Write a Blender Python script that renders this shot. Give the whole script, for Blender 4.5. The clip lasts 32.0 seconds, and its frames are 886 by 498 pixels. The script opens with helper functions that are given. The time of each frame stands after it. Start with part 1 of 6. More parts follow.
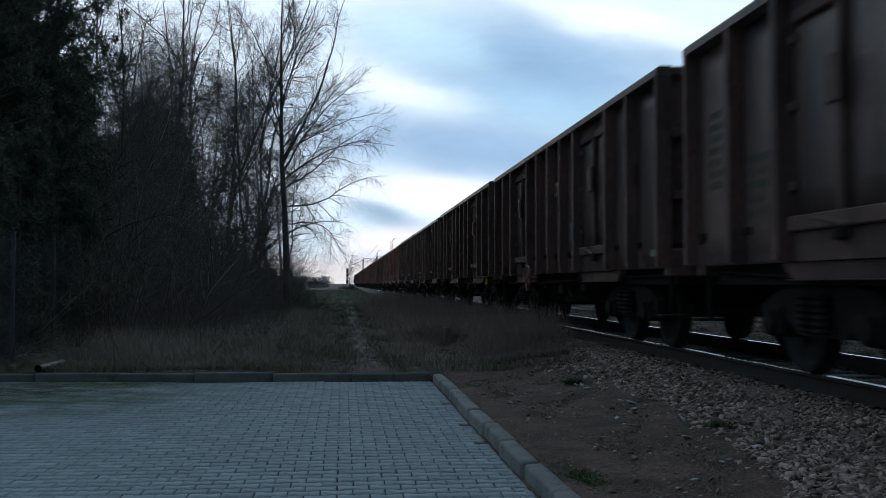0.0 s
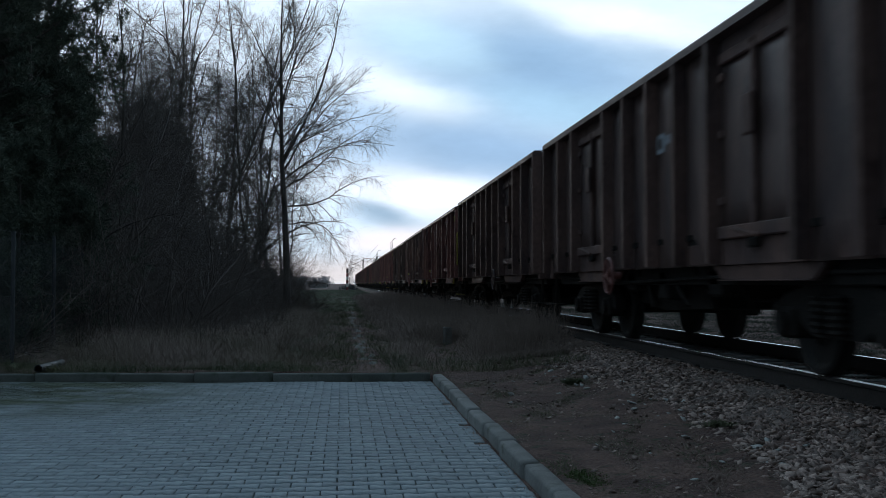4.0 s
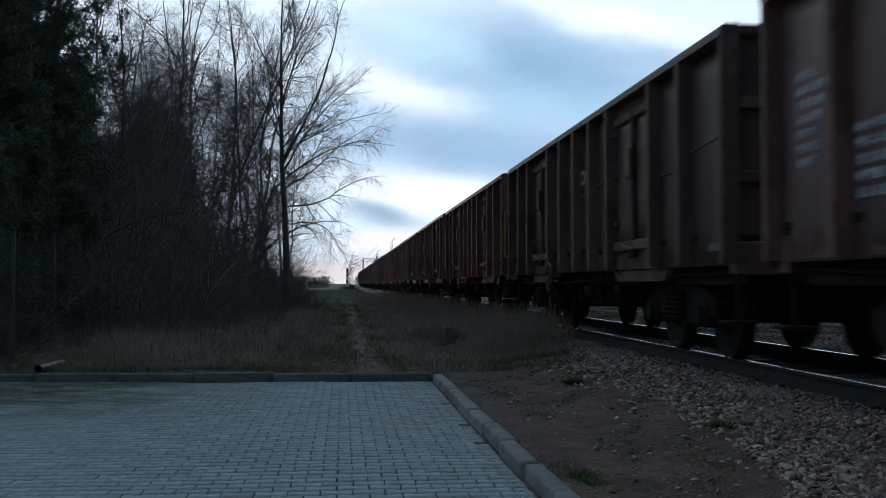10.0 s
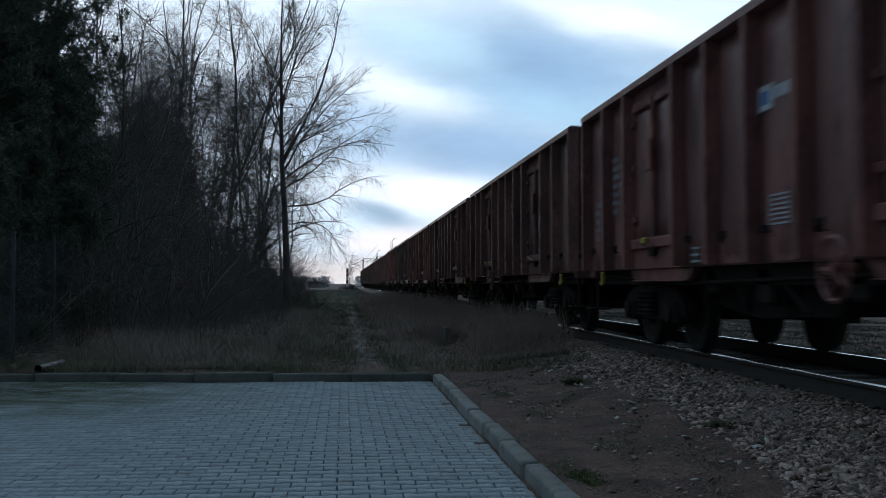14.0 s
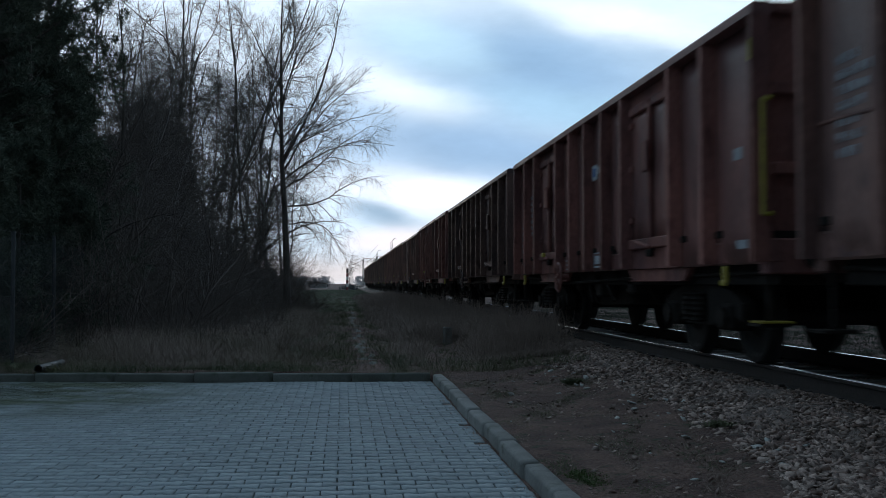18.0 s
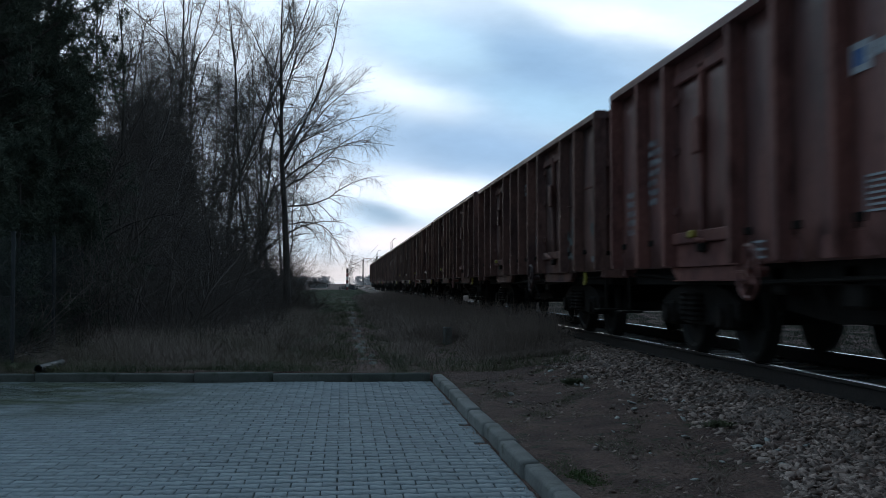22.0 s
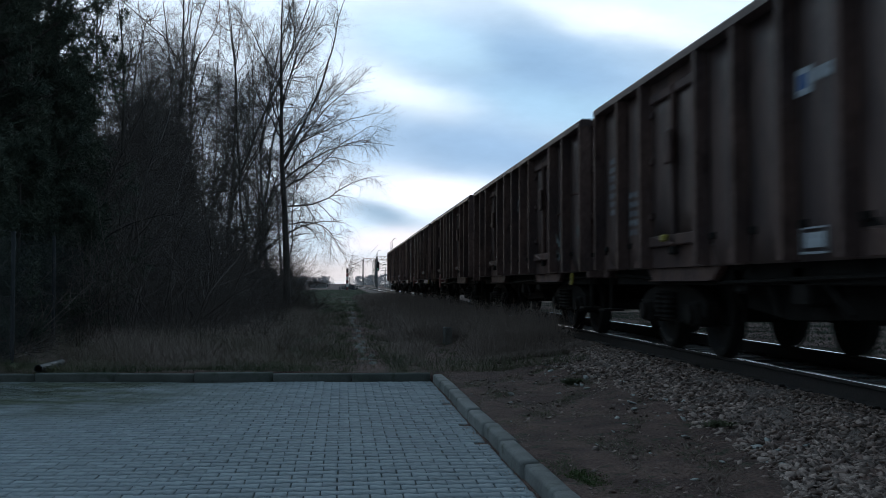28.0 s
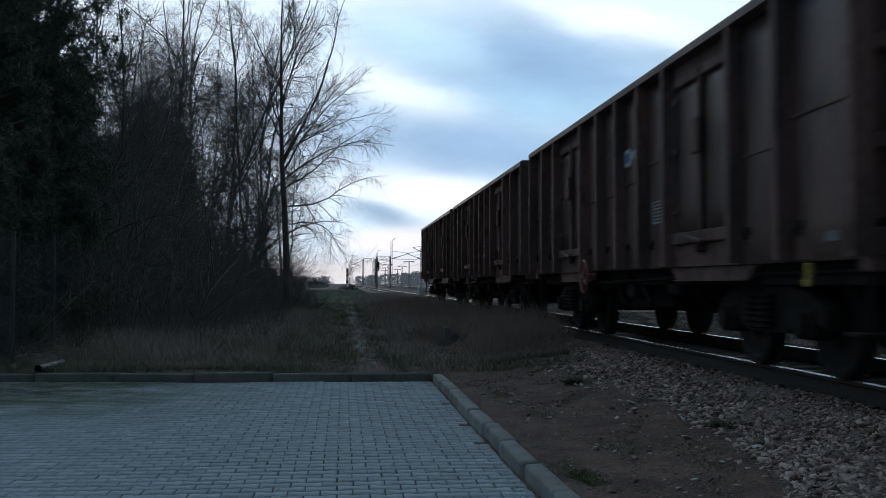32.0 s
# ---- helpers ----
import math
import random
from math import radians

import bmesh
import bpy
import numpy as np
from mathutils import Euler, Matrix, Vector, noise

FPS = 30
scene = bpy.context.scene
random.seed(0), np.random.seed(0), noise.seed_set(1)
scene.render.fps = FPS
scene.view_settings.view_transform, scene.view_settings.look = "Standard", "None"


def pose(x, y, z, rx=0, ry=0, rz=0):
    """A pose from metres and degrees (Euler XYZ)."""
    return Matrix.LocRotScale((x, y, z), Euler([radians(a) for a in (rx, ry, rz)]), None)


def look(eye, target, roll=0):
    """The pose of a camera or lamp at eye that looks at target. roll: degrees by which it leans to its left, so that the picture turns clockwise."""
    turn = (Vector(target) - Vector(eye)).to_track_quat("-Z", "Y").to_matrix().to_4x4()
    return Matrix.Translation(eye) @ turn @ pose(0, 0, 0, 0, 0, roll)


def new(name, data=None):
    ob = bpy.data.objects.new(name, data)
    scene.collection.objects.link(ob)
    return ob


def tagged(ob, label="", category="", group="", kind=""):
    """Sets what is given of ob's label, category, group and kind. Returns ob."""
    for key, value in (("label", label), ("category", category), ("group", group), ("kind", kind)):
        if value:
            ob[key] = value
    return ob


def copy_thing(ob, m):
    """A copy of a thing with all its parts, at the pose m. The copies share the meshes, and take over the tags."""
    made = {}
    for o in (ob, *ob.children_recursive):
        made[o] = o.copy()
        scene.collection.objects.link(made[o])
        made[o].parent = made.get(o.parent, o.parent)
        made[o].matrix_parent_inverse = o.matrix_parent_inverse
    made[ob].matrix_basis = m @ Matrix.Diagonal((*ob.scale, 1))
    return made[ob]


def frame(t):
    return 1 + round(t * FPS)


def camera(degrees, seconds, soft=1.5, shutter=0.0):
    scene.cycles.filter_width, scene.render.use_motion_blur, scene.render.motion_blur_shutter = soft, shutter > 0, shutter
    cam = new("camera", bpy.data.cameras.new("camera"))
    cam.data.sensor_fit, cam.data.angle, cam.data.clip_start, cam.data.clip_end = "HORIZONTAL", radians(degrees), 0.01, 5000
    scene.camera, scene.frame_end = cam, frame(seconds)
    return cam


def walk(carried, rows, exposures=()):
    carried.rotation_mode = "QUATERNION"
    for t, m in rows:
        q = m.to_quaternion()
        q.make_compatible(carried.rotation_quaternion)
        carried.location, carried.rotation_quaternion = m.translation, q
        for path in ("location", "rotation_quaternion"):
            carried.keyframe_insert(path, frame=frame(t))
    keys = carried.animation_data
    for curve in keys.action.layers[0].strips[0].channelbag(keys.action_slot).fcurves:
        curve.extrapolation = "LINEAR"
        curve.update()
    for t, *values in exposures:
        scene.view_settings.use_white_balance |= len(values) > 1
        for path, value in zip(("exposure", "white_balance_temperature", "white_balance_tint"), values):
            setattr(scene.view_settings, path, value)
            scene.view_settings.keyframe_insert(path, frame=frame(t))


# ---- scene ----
cam = camera(44.6, 32.0, soft=0.7, shutter=0.6)
EYE = (0.0, 0.0, 1.28)
STAND = pose(*EYE, 90 + 1.83, 0, -5.32)
walk(cam, [(0.0, STAND), (32.0, STAND)])
scene.view_settings.exposure = 0.0


# ---------------------------------------------------------------- light
def node(tree, kind, **props):
    n = tree.nodes.new(kind)
    for key, value in props.items():
        if key == "operation":
            n.operation = value
        elif key == "vector_type":
            n.vector_type = value
        elif key == "data_type":
            n.data_type = value
        elif key == "blend_type":
            n.blend_type = value
    return n


def calc(tree, op, a, b=None, clamp=False):
    n = tree.nodes.new("ShaderNodeMath")
    n.operation, n.use_clamp = op, clamp
    for i, v in enumerate((a, b)):
        if v is None:
            continue
        if isinstance(v, (int, float)):
            n.inputs[i].default_value = v
        else:
            tree.links.new(v, n.inputs[i])
    return n.outputs[0]


def blend(tree, fac, a, b):
    n = tree.nodes.new("ShaderNodeMix")
    n.data_type, n.blend_type = "RGBA", "MIX"
    for sock, v in ((n.inputs["Factor"], fac), (n.inputs[6], a), (n.inputs[7], b)):
        if isinstance(v, (int, float)):
            sock.default_value = v
        elif isinstance(v, tuple):
            sock.default_value = (*v, 1)
        else:
            tree.links.new(v, sock)
    return n.outputs[2]


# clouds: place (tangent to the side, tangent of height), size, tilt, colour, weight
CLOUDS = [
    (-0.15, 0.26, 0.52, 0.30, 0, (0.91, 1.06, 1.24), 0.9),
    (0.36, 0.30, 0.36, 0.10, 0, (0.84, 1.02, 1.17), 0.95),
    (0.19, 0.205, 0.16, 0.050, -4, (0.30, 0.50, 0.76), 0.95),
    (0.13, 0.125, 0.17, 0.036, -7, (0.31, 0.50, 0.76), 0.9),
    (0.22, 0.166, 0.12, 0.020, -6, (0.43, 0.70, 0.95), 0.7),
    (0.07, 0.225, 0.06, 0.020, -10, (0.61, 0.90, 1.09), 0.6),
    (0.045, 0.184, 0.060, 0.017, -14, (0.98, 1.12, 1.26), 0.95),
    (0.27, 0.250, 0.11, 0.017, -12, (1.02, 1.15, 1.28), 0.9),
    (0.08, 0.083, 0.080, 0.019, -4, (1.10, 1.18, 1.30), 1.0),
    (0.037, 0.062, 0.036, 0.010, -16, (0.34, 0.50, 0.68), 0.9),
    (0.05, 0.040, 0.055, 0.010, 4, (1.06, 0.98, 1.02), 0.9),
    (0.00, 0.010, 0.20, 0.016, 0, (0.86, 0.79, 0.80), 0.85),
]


def make_sky():
    world = bpy.data.worlds.new("dusk_sky")
    world.use_nodes = True
    scene.world = world
    t = world.node_tree
    t.nodes.clear()
    out, bg = t.nodes.new("ShaderNodeOutputWorld"), t.nodes.new("ShaderNodeBackground")
    t.links.new(bg.outputs[0], out.inputs[0])
    sky = t.nodes.new("ShaderNodeTexSky")
    sky.sky_type, sky.sun_disc = "NISHITA", False
    sky.sun_elevation, sky.sun_rotation = radians(2.0), radians(-8)
    dim = t.nodes.new("ShaderNodeVectorMath")
    dim.operation = "SCALE"
    dim.inputs[3].default_value = 0.10
    t.links.new(sky.outputs[0], dim.inputs[0])
    tc, sep = t.nodes.new("ShaderNodeTexCoord"), t.nodes.new("ShaderNodeSeparateXYZ")
    t.links.new(tc.outputs["Generated"], sep.inputs[0])
    x, y, z = sep.outputs
    ahead = calc(t, "MAXIMUM", y, 0.1)
    flat = t.nodes.new("ShaderNodeCombineXYZ")
    t.links.new(calc(t, "DIVIDE", x, ahead), flat.inputs[0])
    t.links.new(calc(t, "DIVIDE", z, ahead), flat.inputs[1])
    # ragged edges: the places are pushed about by a stretched noise
    stretch = t.nodes.new("ShaderNodeMapping")
    stretch.inputs["Scale"].default_value = (6, 15, 1)
    t.links.new(flat.outputs[0], stretch.inputs[0])
    rag = t.nodes.new("ShaderNodeTexNoise")
    rag.inputs["Scale"].default_value, rag.inputs["Detail"].default_value = 1.0, 4
    t.links.new(stretch.outputs[0], rag.inputs["Vector"])
    sub = t.nodes.new("ShaderNodeVectorMath")
    sub.operation = "SUBTRACT"
    sub.inputs[1].default_value = (0.5, 0.5, 0.5)
    t.links.new(rag.outputs["Color"], sub.inputs[0])
    push = t.nodes.new("ShaderNodeVectorMath")
    push.operation = "MULTIPLY"
    push.inputs[1].default_value = (0.09, 0.030, 0)
    t.links.new(sub.outputs[0], push.inputs[0])
    place = t.nodes.new("ShaderNodeVectorMath")
    place.operation = "ADD"
    t.links.new(flat.outputs[0], place.inputs[0])
    t.links.new(push.outputs[0], place.inputs[1])
    # the general cover: broken grey-blue cloud all round, brighter low ahead
    wide = t.nodes.new("ShaderNodeTexNoise")
    wide.inputs["Scale"].default_value, wide.inputs["Detail"].default_value = 2.2, 5
    squash = t.nodes.new("ShaderNodeMapping")
    squash.inputs["Scale"].default_value = (1, 1, 3)
    t.links.new(tc.outputs["Generated"], squash.inputs[0])
    t.links.new(squash.outputs[0], wide.inputs["Vector"])
    broken = calc(t, "MULTIPLY_ADD", wide.outputs["Fac"], 2.4, True)
    broken.node.inputs[2].default_value = -0.75
    cover = blend(t, broken, (0.104, 0.172, 0.245), (0.23, 0.345, 0.455))
    colour = blend(t, 0.9, dim.outputs[0], cover)
    # dusk: the sky falls off away from the set sun
    back = calc(t, "MULTIPLY", calc(t, "MAXIMUM", calc(t, "MULTIPLY", y, -1.0), 0.0), 0.75)
    fade = calc(t, "MINIMUM", calc(t, "MAXIMUM", calc(t, "SUBTRACT", calc(t, "ADD", calc(t, "MULTIPLY", y, 0.5), 1.42), back), 0.25), 1.7)
    away = t.nodes.new("ShaderNodeVectorMath")
    away.operation = "SCALE"
    t.links.new(colour, away.inputs[0])
    t.links.new(fade, away.inputs[3])
    colour = away.outputs[0]
    glow = calc(t, "MULTIPLY", calc(t, "POWER", calc(t, "MAXIMUM", y, 0), 4), 0.85)
    colour = blend(t, glow, colour, (0.62, 0.87, 1.04))
    front = calc(t, "GREATER_THAN", y, 0.11)
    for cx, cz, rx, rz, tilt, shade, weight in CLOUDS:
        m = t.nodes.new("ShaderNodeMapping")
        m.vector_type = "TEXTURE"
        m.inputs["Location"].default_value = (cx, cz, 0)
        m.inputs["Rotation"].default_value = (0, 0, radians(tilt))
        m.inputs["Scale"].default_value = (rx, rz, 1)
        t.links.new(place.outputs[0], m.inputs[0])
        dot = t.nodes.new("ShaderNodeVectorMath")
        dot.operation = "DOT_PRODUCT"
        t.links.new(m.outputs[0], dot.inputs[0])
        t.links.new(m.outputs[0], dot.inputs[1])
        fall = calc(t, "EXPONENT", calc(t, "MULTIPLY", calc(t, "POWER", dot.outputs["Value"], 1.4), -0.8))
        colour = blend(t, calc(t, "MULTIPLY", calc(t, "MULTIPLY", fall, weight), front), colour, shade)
    # thin streaks over all of it
    thin = t.nodes.new("ShaderNodeTexNoise")
    thin.inputs["Scale"].default_value, thin.inputs["Detail"].default_value = 1.6, 10
    thin.inputs["Roughness"].default_value = 0.62
    t.links.new(stretch.outputs[0], thin.inputs["Vector"])
    ripple = calc(t, "MULTIPLY_ADD", thin.outputs["Fac"], 0.40)
    ripple.node.inputs[2].default_value = 0.81
    last = t.nodes.new("ShaderNodeVectorMath")
    last.operation = "SCALE"
    t.links.new(colour, last.inputs[0])
    t.links.new(ripple, last.inputs[3])
    t.links.new(last.outputs[0], bg.inputs[0])
    bg.inputs[1].default_value = 1.0


make_sky()
sun = new("sun", bpy.data.lights.new("sun", "SUN"))
sun.data.energy, sun.data.angle, sun.data.color = 0.12, radians(15), (1.0, 0.9, 0.8)
sun.matrix_world = look((-14, 100, 8), (0, 0, 0))


# ---------------------------------------------------------------- materials
def material(name, a, b, scale=4.0, rough=0.85, metal=0.0, bump=0.3, fine=40.0, tint=None, stretch=(1, 1, 1), patch=0.5,
             own=False, island=0.0, each=0.0, dirt=None, dist=0.01, rough_grain=0.8):
    """Two tones mixed by a coarse noise and a fine grain. own: the colour is the object's own, times the tones.
    island, each: lightness that varies from piece to piece of a mesh, or from object to object. dirt: a third tone in stains."""
    m = bpy.data.materials.new(name)
    m.use_nodes = True
    t = m.node_tree
    p = t.nodes["Principled BSDF"]
    tc, mp, info = t.nodes.new("ShaderNodeTexCoord"), t.nodes.new("ShaderNodeMapping"), t.nodes.new("ShaderNodeObjectInfo")
    mp.inputs["Scale"].default_value = stretch
    t.links.new(tc.outputs["Object"], mp.inputs[0])
    shift = t.nodes.new("ShaderNodeVectorMath")
    shift.operation = "ADD"
    t.links.new(mp.outputs[0], shift.inputs[0])
    t.links.new(calc(t, "MULTIPLY", info.outputs["Random"], 37.0), shift.inputs[1])
    coarse, grain = t.nodes.new("ShaderNodeTexNoise"), t.nodes.new("ShaderNodeTexNoise")
    for n, s, d in ((coarse, scale, 5), (grain, fine, 3)):
        n.inputs["Scale"].default_value, n.inputs["Detail"].default_value = s, d
        t.links.new(shift.outputs[0], n.inputs["Vector"])
    f = calc(t, "MULTIPLY_ADD", coarse.outputs["Fac"], 1.0 + 3 * patch, True)
    f.node.inputs[2].default_value = -1.5 * patch
    g = calc(t, "MULTIPLY_ADD", grain.outputs["Fac"], rough_grain)
    g.node.inputs[2].default_value = 1 - rough_grain / 2
    colour = blend(t, f, a, b)
    if dirt:
        spots = t.nodes.new("ShaderNodeTexNoise")
        spots.inputs["Scale"].default_value, spots.inputs["Detail"].default_value = scale * 2.7, 7
        t.links.new(shift.outputs[0], spots.inputs["Vector"])
        s = calc(t, "MULTIPLY_ADD", spots.outputs["Fac"], 6.0, True)
        s.node.inputs[2].default_value = -3.4
        colour = blend(t, s, colour, dirt)
    mul = g
    if island:
        geo = t.nodes.new("ShaderNodeNewGeometry")
        k = calc(t, "MULTIPLY_ADD", geo.outputs["Random Per Island"], island)
        k.node.inputs[2].default_value = 1 - island / 2
        mul = calc(t, "MULTIPLY", mul, k)
    if each:
        k = calc(t, "MULTIPLY_ADD", info.outputs["Random"], each)
        k.node.inputs[2].default_value = 1 - each / 2
        mul = calc(t, "MULTIPLY", mul, k)
    sc = t.nodes.new("ShaderNodeVectorMath")
    sc.operation = "SCALE"
    t.links.new(colour, sc.inputs[0])
    t.links.new(mul, sc.inputs[3])
    last = sc.outputs[0]
    if own:
        w = t.nodes.new("ShaderNodeVectorMath")
        w.operation = "MULTIPLY"
        t.links.new(last, w.inputs[0])
        t.links.new(info.outputs["Color"], w.inputs[1])
        last = w.outputs[0]
    t.links.new(last, p.inputs["Base Color"])
    r = calc(t, "MULTIPLY_ADD", coarse.outputs["Fac"], 0.3, True)
    r.node.inputs[2].default_value = rough - 0.15
    t.links.new(r, p.inputs["Roughness"])
    p.inputs["Metallic"].default_value = metal
    if bump:
        bp = t.nodes.new("ShaderNodeBump")
        bp.inputs["Strength"].default_value, bp.inputs["Distance"].default_value = bump, dist
        t.links.new(calc(t, "ADD", grain.outputs["Fac"], coarse.outputs["Fac"]), bp.inputs["Height"])
        t.links.new(bp.outputs[0], p.inputs["Normal"])
    return m


def moss_and_shade_tint(m, colour, x_edge, y_edge):
    """Moss and the thicket's shade, painted as one tint over the corner beyond x_edge and y_edge, with a ragged border.
    """
    t = m.node_tree
    base = t.nodes["Principled BSDF"].inputs["Base Color"]
    tc, sep, rag = t.nodes.new("ShaderNodeTexCoord"), t.nodes.new("ShaderNodeSeparateXYZ"), t.nodes.new("ShaderNodeTexNoise")
    t.links.new(tc.outputs["Object"], sep.inputs[0])
    t.links.new(tc.outputs["Object"], rag.inputs["Vector"])
    rag.inputs["Scale"].default_value, rag.inputs["Detail"].default_value = 1.6, 8
    fx = calc(t, "MULTIPLY", calc(t, "SUBTRACT", x_edge, sep.outputs[0]), 0.45, True)
    fy = calc(t, "MULTIPLY", calc(t, "SUBTRACT", sep.outputs[1], y_edge), 0.40, True)
    n = calc(t, "MULTIPLY_ADD", rag.outputs["Fac"], 3.2, True)
    n.node.inputs[2].default_value = -0.85
    src = base.links[0].from_socket
    t.links.new(blend(t, calc(t, "MULTIPLY", calc(t, "MULTIPLY", fx, fy), n), src, colour), base)
    return m


def glow_material(name, colour, strength):
    m = bpy.data.materials.new(name)
    m.use_nodes = True
    p = m.node_tree.nodes["Principled BSDF"]
    p.inputs["Base Color"].default_value = (*colour, 1)
    p.inputs["Emission Color"].default_value, p.inputs["Emission Strength"].default_value = (*colour, 1), strength
    return m


SOIL = material("soil", (0.088, 0.046, 0.036), (0.225, 0.132, 0.104), 3.0, 0.95, bump=1.0, fine=38, dirt=(0.058, 0.066, 0.034), dist=0.05, rough_grain=1.7)
PAVER = material("paver", (0.245, 0.275, 0.288), (0.335, 0.37, 0.382), 6, 0.75, bump=0.25, fine=160, each=0.22, island=0.22, dirt=(0.19, 0.205, 0.20), dist=0.003)
# the corner tint holds real moss and painted shade from the thicket
MOSS_SHADE_PAVER = moss_and_shade_tint(material("moss_shade_paver", (0.245, 0.275, 0.288), (0.335, 0.37, 0.382), 6, 0.75, bump=0.25, fine=160, island=0.22, dirt=(0.19, 0.205, 0.20), dist=0.003), (0.085, 0.098, 0.06), -0.6, 9.6)
for m in (PAVER, MOSS_SHADE_PAVER):
    m.node_tree.nodes["Principled BSDF"].inputs["Specular IOR Level"].default_value = 0.3
MEADOW = material("meadow_grass", (0.174, 0.198, 0.123), (0.257, 0.257, 0.174), 0.1, 0.95, bump=0, island=0.4)
JOINT = material("joint_sand", (0.054, 0.049, 0.041), (0.090, 0.082, 0.064), 9, 0.95, bump=0.6, fine=200, dirt=(0.05, 0.07, 0.03))
KERB = material("kerb_concrete", (0.166, 0.158, 0.145), (0.265, 0.257, 0.240), 3, 0.85, bump=0.5, fine=60, each=0.2, dirt=(0.12, 0.125, 0.095), dist=0.006)
KERB_BACK = material("mossy_kerb_concrete", (0.102, 0.106, 0.089), (0.178, 0.178, 0.157), 3, 0.9, bump=0.5, fine=60, each=0.2, dirt=(0.07, 0.085, 0.05), dist=0.006)
BALLAST = material("ballast", (0.135, 0.095, 0.080), (0.26, 0.195, 0.165), 14, 0.95, bump=1.0, fine=40, dist=0.05, rough_grain=1.4)
STONE = material("ballast_stone", (0.190, 0.122, 0.100), (0.41, 0.305, 0.255), 9, 0.9, bump=0.3, fine=70, each=1.2, island=1.2)
RUST_STONE = material("rust_stained_ballast_stone", (0.165, 0.105, 0.083), (0.34, 0.235, 0.19), 9, 0.9, bump=0.3, fine=70, island=1.1)
LINESIDE = material("lineside_grass", (0.042, 0.049, 0.030), (0.069, 0.069, 0.043), 0.5, 0.95, bump=0, island=0.35)
RAIL_RUST = material("rail_rust", (0.030, 0.022, 0.019), (0.049, 0.036, 0.030), 6, 0.8, bump=0.3)
RAIL_TOP = material("rail_running_band", (0.60, 0.61, 0.63), (0.70, 0.71, 0.73), 3, 0.24, 1.0, bump=0.0, stretch=(1, 0.05, 1))
SLEEPER = material("sleeper_concrete", (0.13, 0.12, 0.11), (0.22, 0.21, 0.19), 4, 0.9, bump=0.4, each=0.3)
WAGON = material("wagon_paint", (0.68, 0.71, 0.75), (1.38, 1.27, 1.18), 1.7, 0.62, 0.0, bump=0.35, fine=30, own=True, stretch=(1, 1, 0.45), rough_grain=1.0, patch=0.8,
                 each=0.22, dirt=(0.50, 0.47, 0.48), dist=0.03)
SHEET = material("smooth_wagon_sheet", (0.68, 0.71, 0.75), (1.38, 1.27, 1.18), 1.7, 0.44, 0.0, bump=0.35, fine=30, own=True, stretch=(1, 1, 0.45), rough_grain=1.0, patch=0.8,
                 each=0.22, dirt=(0.50, 0.47, 0.48), dist=0.03)
SHEET.node_tree.nodes["Principled BSDF"].inputs["Specular IOR Level"].default_value = 0.5
WAGON.node_tree.nodes["Principled BSDF"].inputs["Specular IOR Level"].default_value = 0.06
# top edge: tone and gloss set to imitate its highlight from the sky
CHORD = material("wagon_top_edge", (0.62, 0.66, 0.72), (1.0, 1.0, 1.0), 2.2, 0.5, 0.0, bump=0.25, fine=30, own=True, stretch=(1, 0.3, 1), each=0.2, dirt=(0.6, 0.55, 0.55), dist=0.01)
CHORD.node_tree.nodes["Principled BSDF"].inputs["Specular IOR Level"].default_value = 0.25
UNDER = material("underframe_grime", (0.017, 0.014, 0.0125), (0.036, 0.030, 0.026), 5, 0.9, bump=0.4)
UNDER.node_tree.nodes["Principled BSDF"].inputs["Specular IOR Level"].default_value = 0.12
WHEEL = material("wheel_steel", (0.018, 0.015, 0.014), (0.034, 0.029, 0.025), 6, 0.75, 0.2, bump=0.2)
MARK = material("white_marking", (0.50, 0.50, 0.52), (0.68, 0.68, 0.70), 4, 0.7, bump=0.0, own=True, dirt=(0.30, 0.28, 0.28))
BLUE = material("blue_marking", (0.05, 0.12, 0.32), (0.08, 0.18, 0.42), 4, 0.7, bump=0.0)
YELLOW = material("yellow_paint", (0.32, 0.25, 0.03), (0.46, 0.37, 0.05), 5, 0.6, bump=0.1, dirt=(0.16, 0.12, 0.05))
BRAKE_RED = material("hand_brake_red", (0.17, 0.058, 0.048), (0.26, 0.095, 0.078), 8, 0.6, bump=0.1, own=True)
GRAFFITI = material("faded_graffiti", (0.13, 0.135, 0.13), (0.24, 0.25, 0.24), 5, 0.75, bump=0, dirt=(0.09, 0.07, 0.065))
LIME = material("lime_placard", (0.36, 0.44, 0.09), (0.48, 0.56, 0.13), 5, 0.7, bump=0, dirt=(0.16, 0.18, 0.06))
BIRCH = material("birch_bark", (0.36, 0.34, 0.32), (0.14, 0.12, 0.11), 2.5, 0.9, bump=0.6, stretch=(1, 1, 2.5), fine=20, dist=0.02)
BARK = material("dark_bark", (0.10, 0.085, 0.075), (0.19, 0.16, 0.14), 4, 0.95, bump=0.8, stretch=(1, 1, 0.3), fine=24, dist=0.03)
TWIG = material("bare_twig", (0.120, 0.094, 0.084), (0.215, 0.175, 0.152), 2, 0.9, bump=0, island=0.6)
NEEDLE = material("pine_needles", (0.075, 0.098, 0.070), (0.135, 0.150, 0.105), 1.5, 0.8, bump=0, island=0.7)
DRY = material("dry_grass", (0.179, 0.131, 0.095), (0.311, 0.238, 0.173), 0.8, 0.95, bump=0, island=0.3)
GREEN = material("winter_grass", (0.074, 0.092, 0.041), (0.156, 0.143, 0.078), 0.6, 0.95, bump=0, island=0.3)
WEED = material("dead_weed", (0.224, 0.154, 0.123), (0.391, 0.284, 0.228), 0.8, 0.95, bump=0, island=0.3)
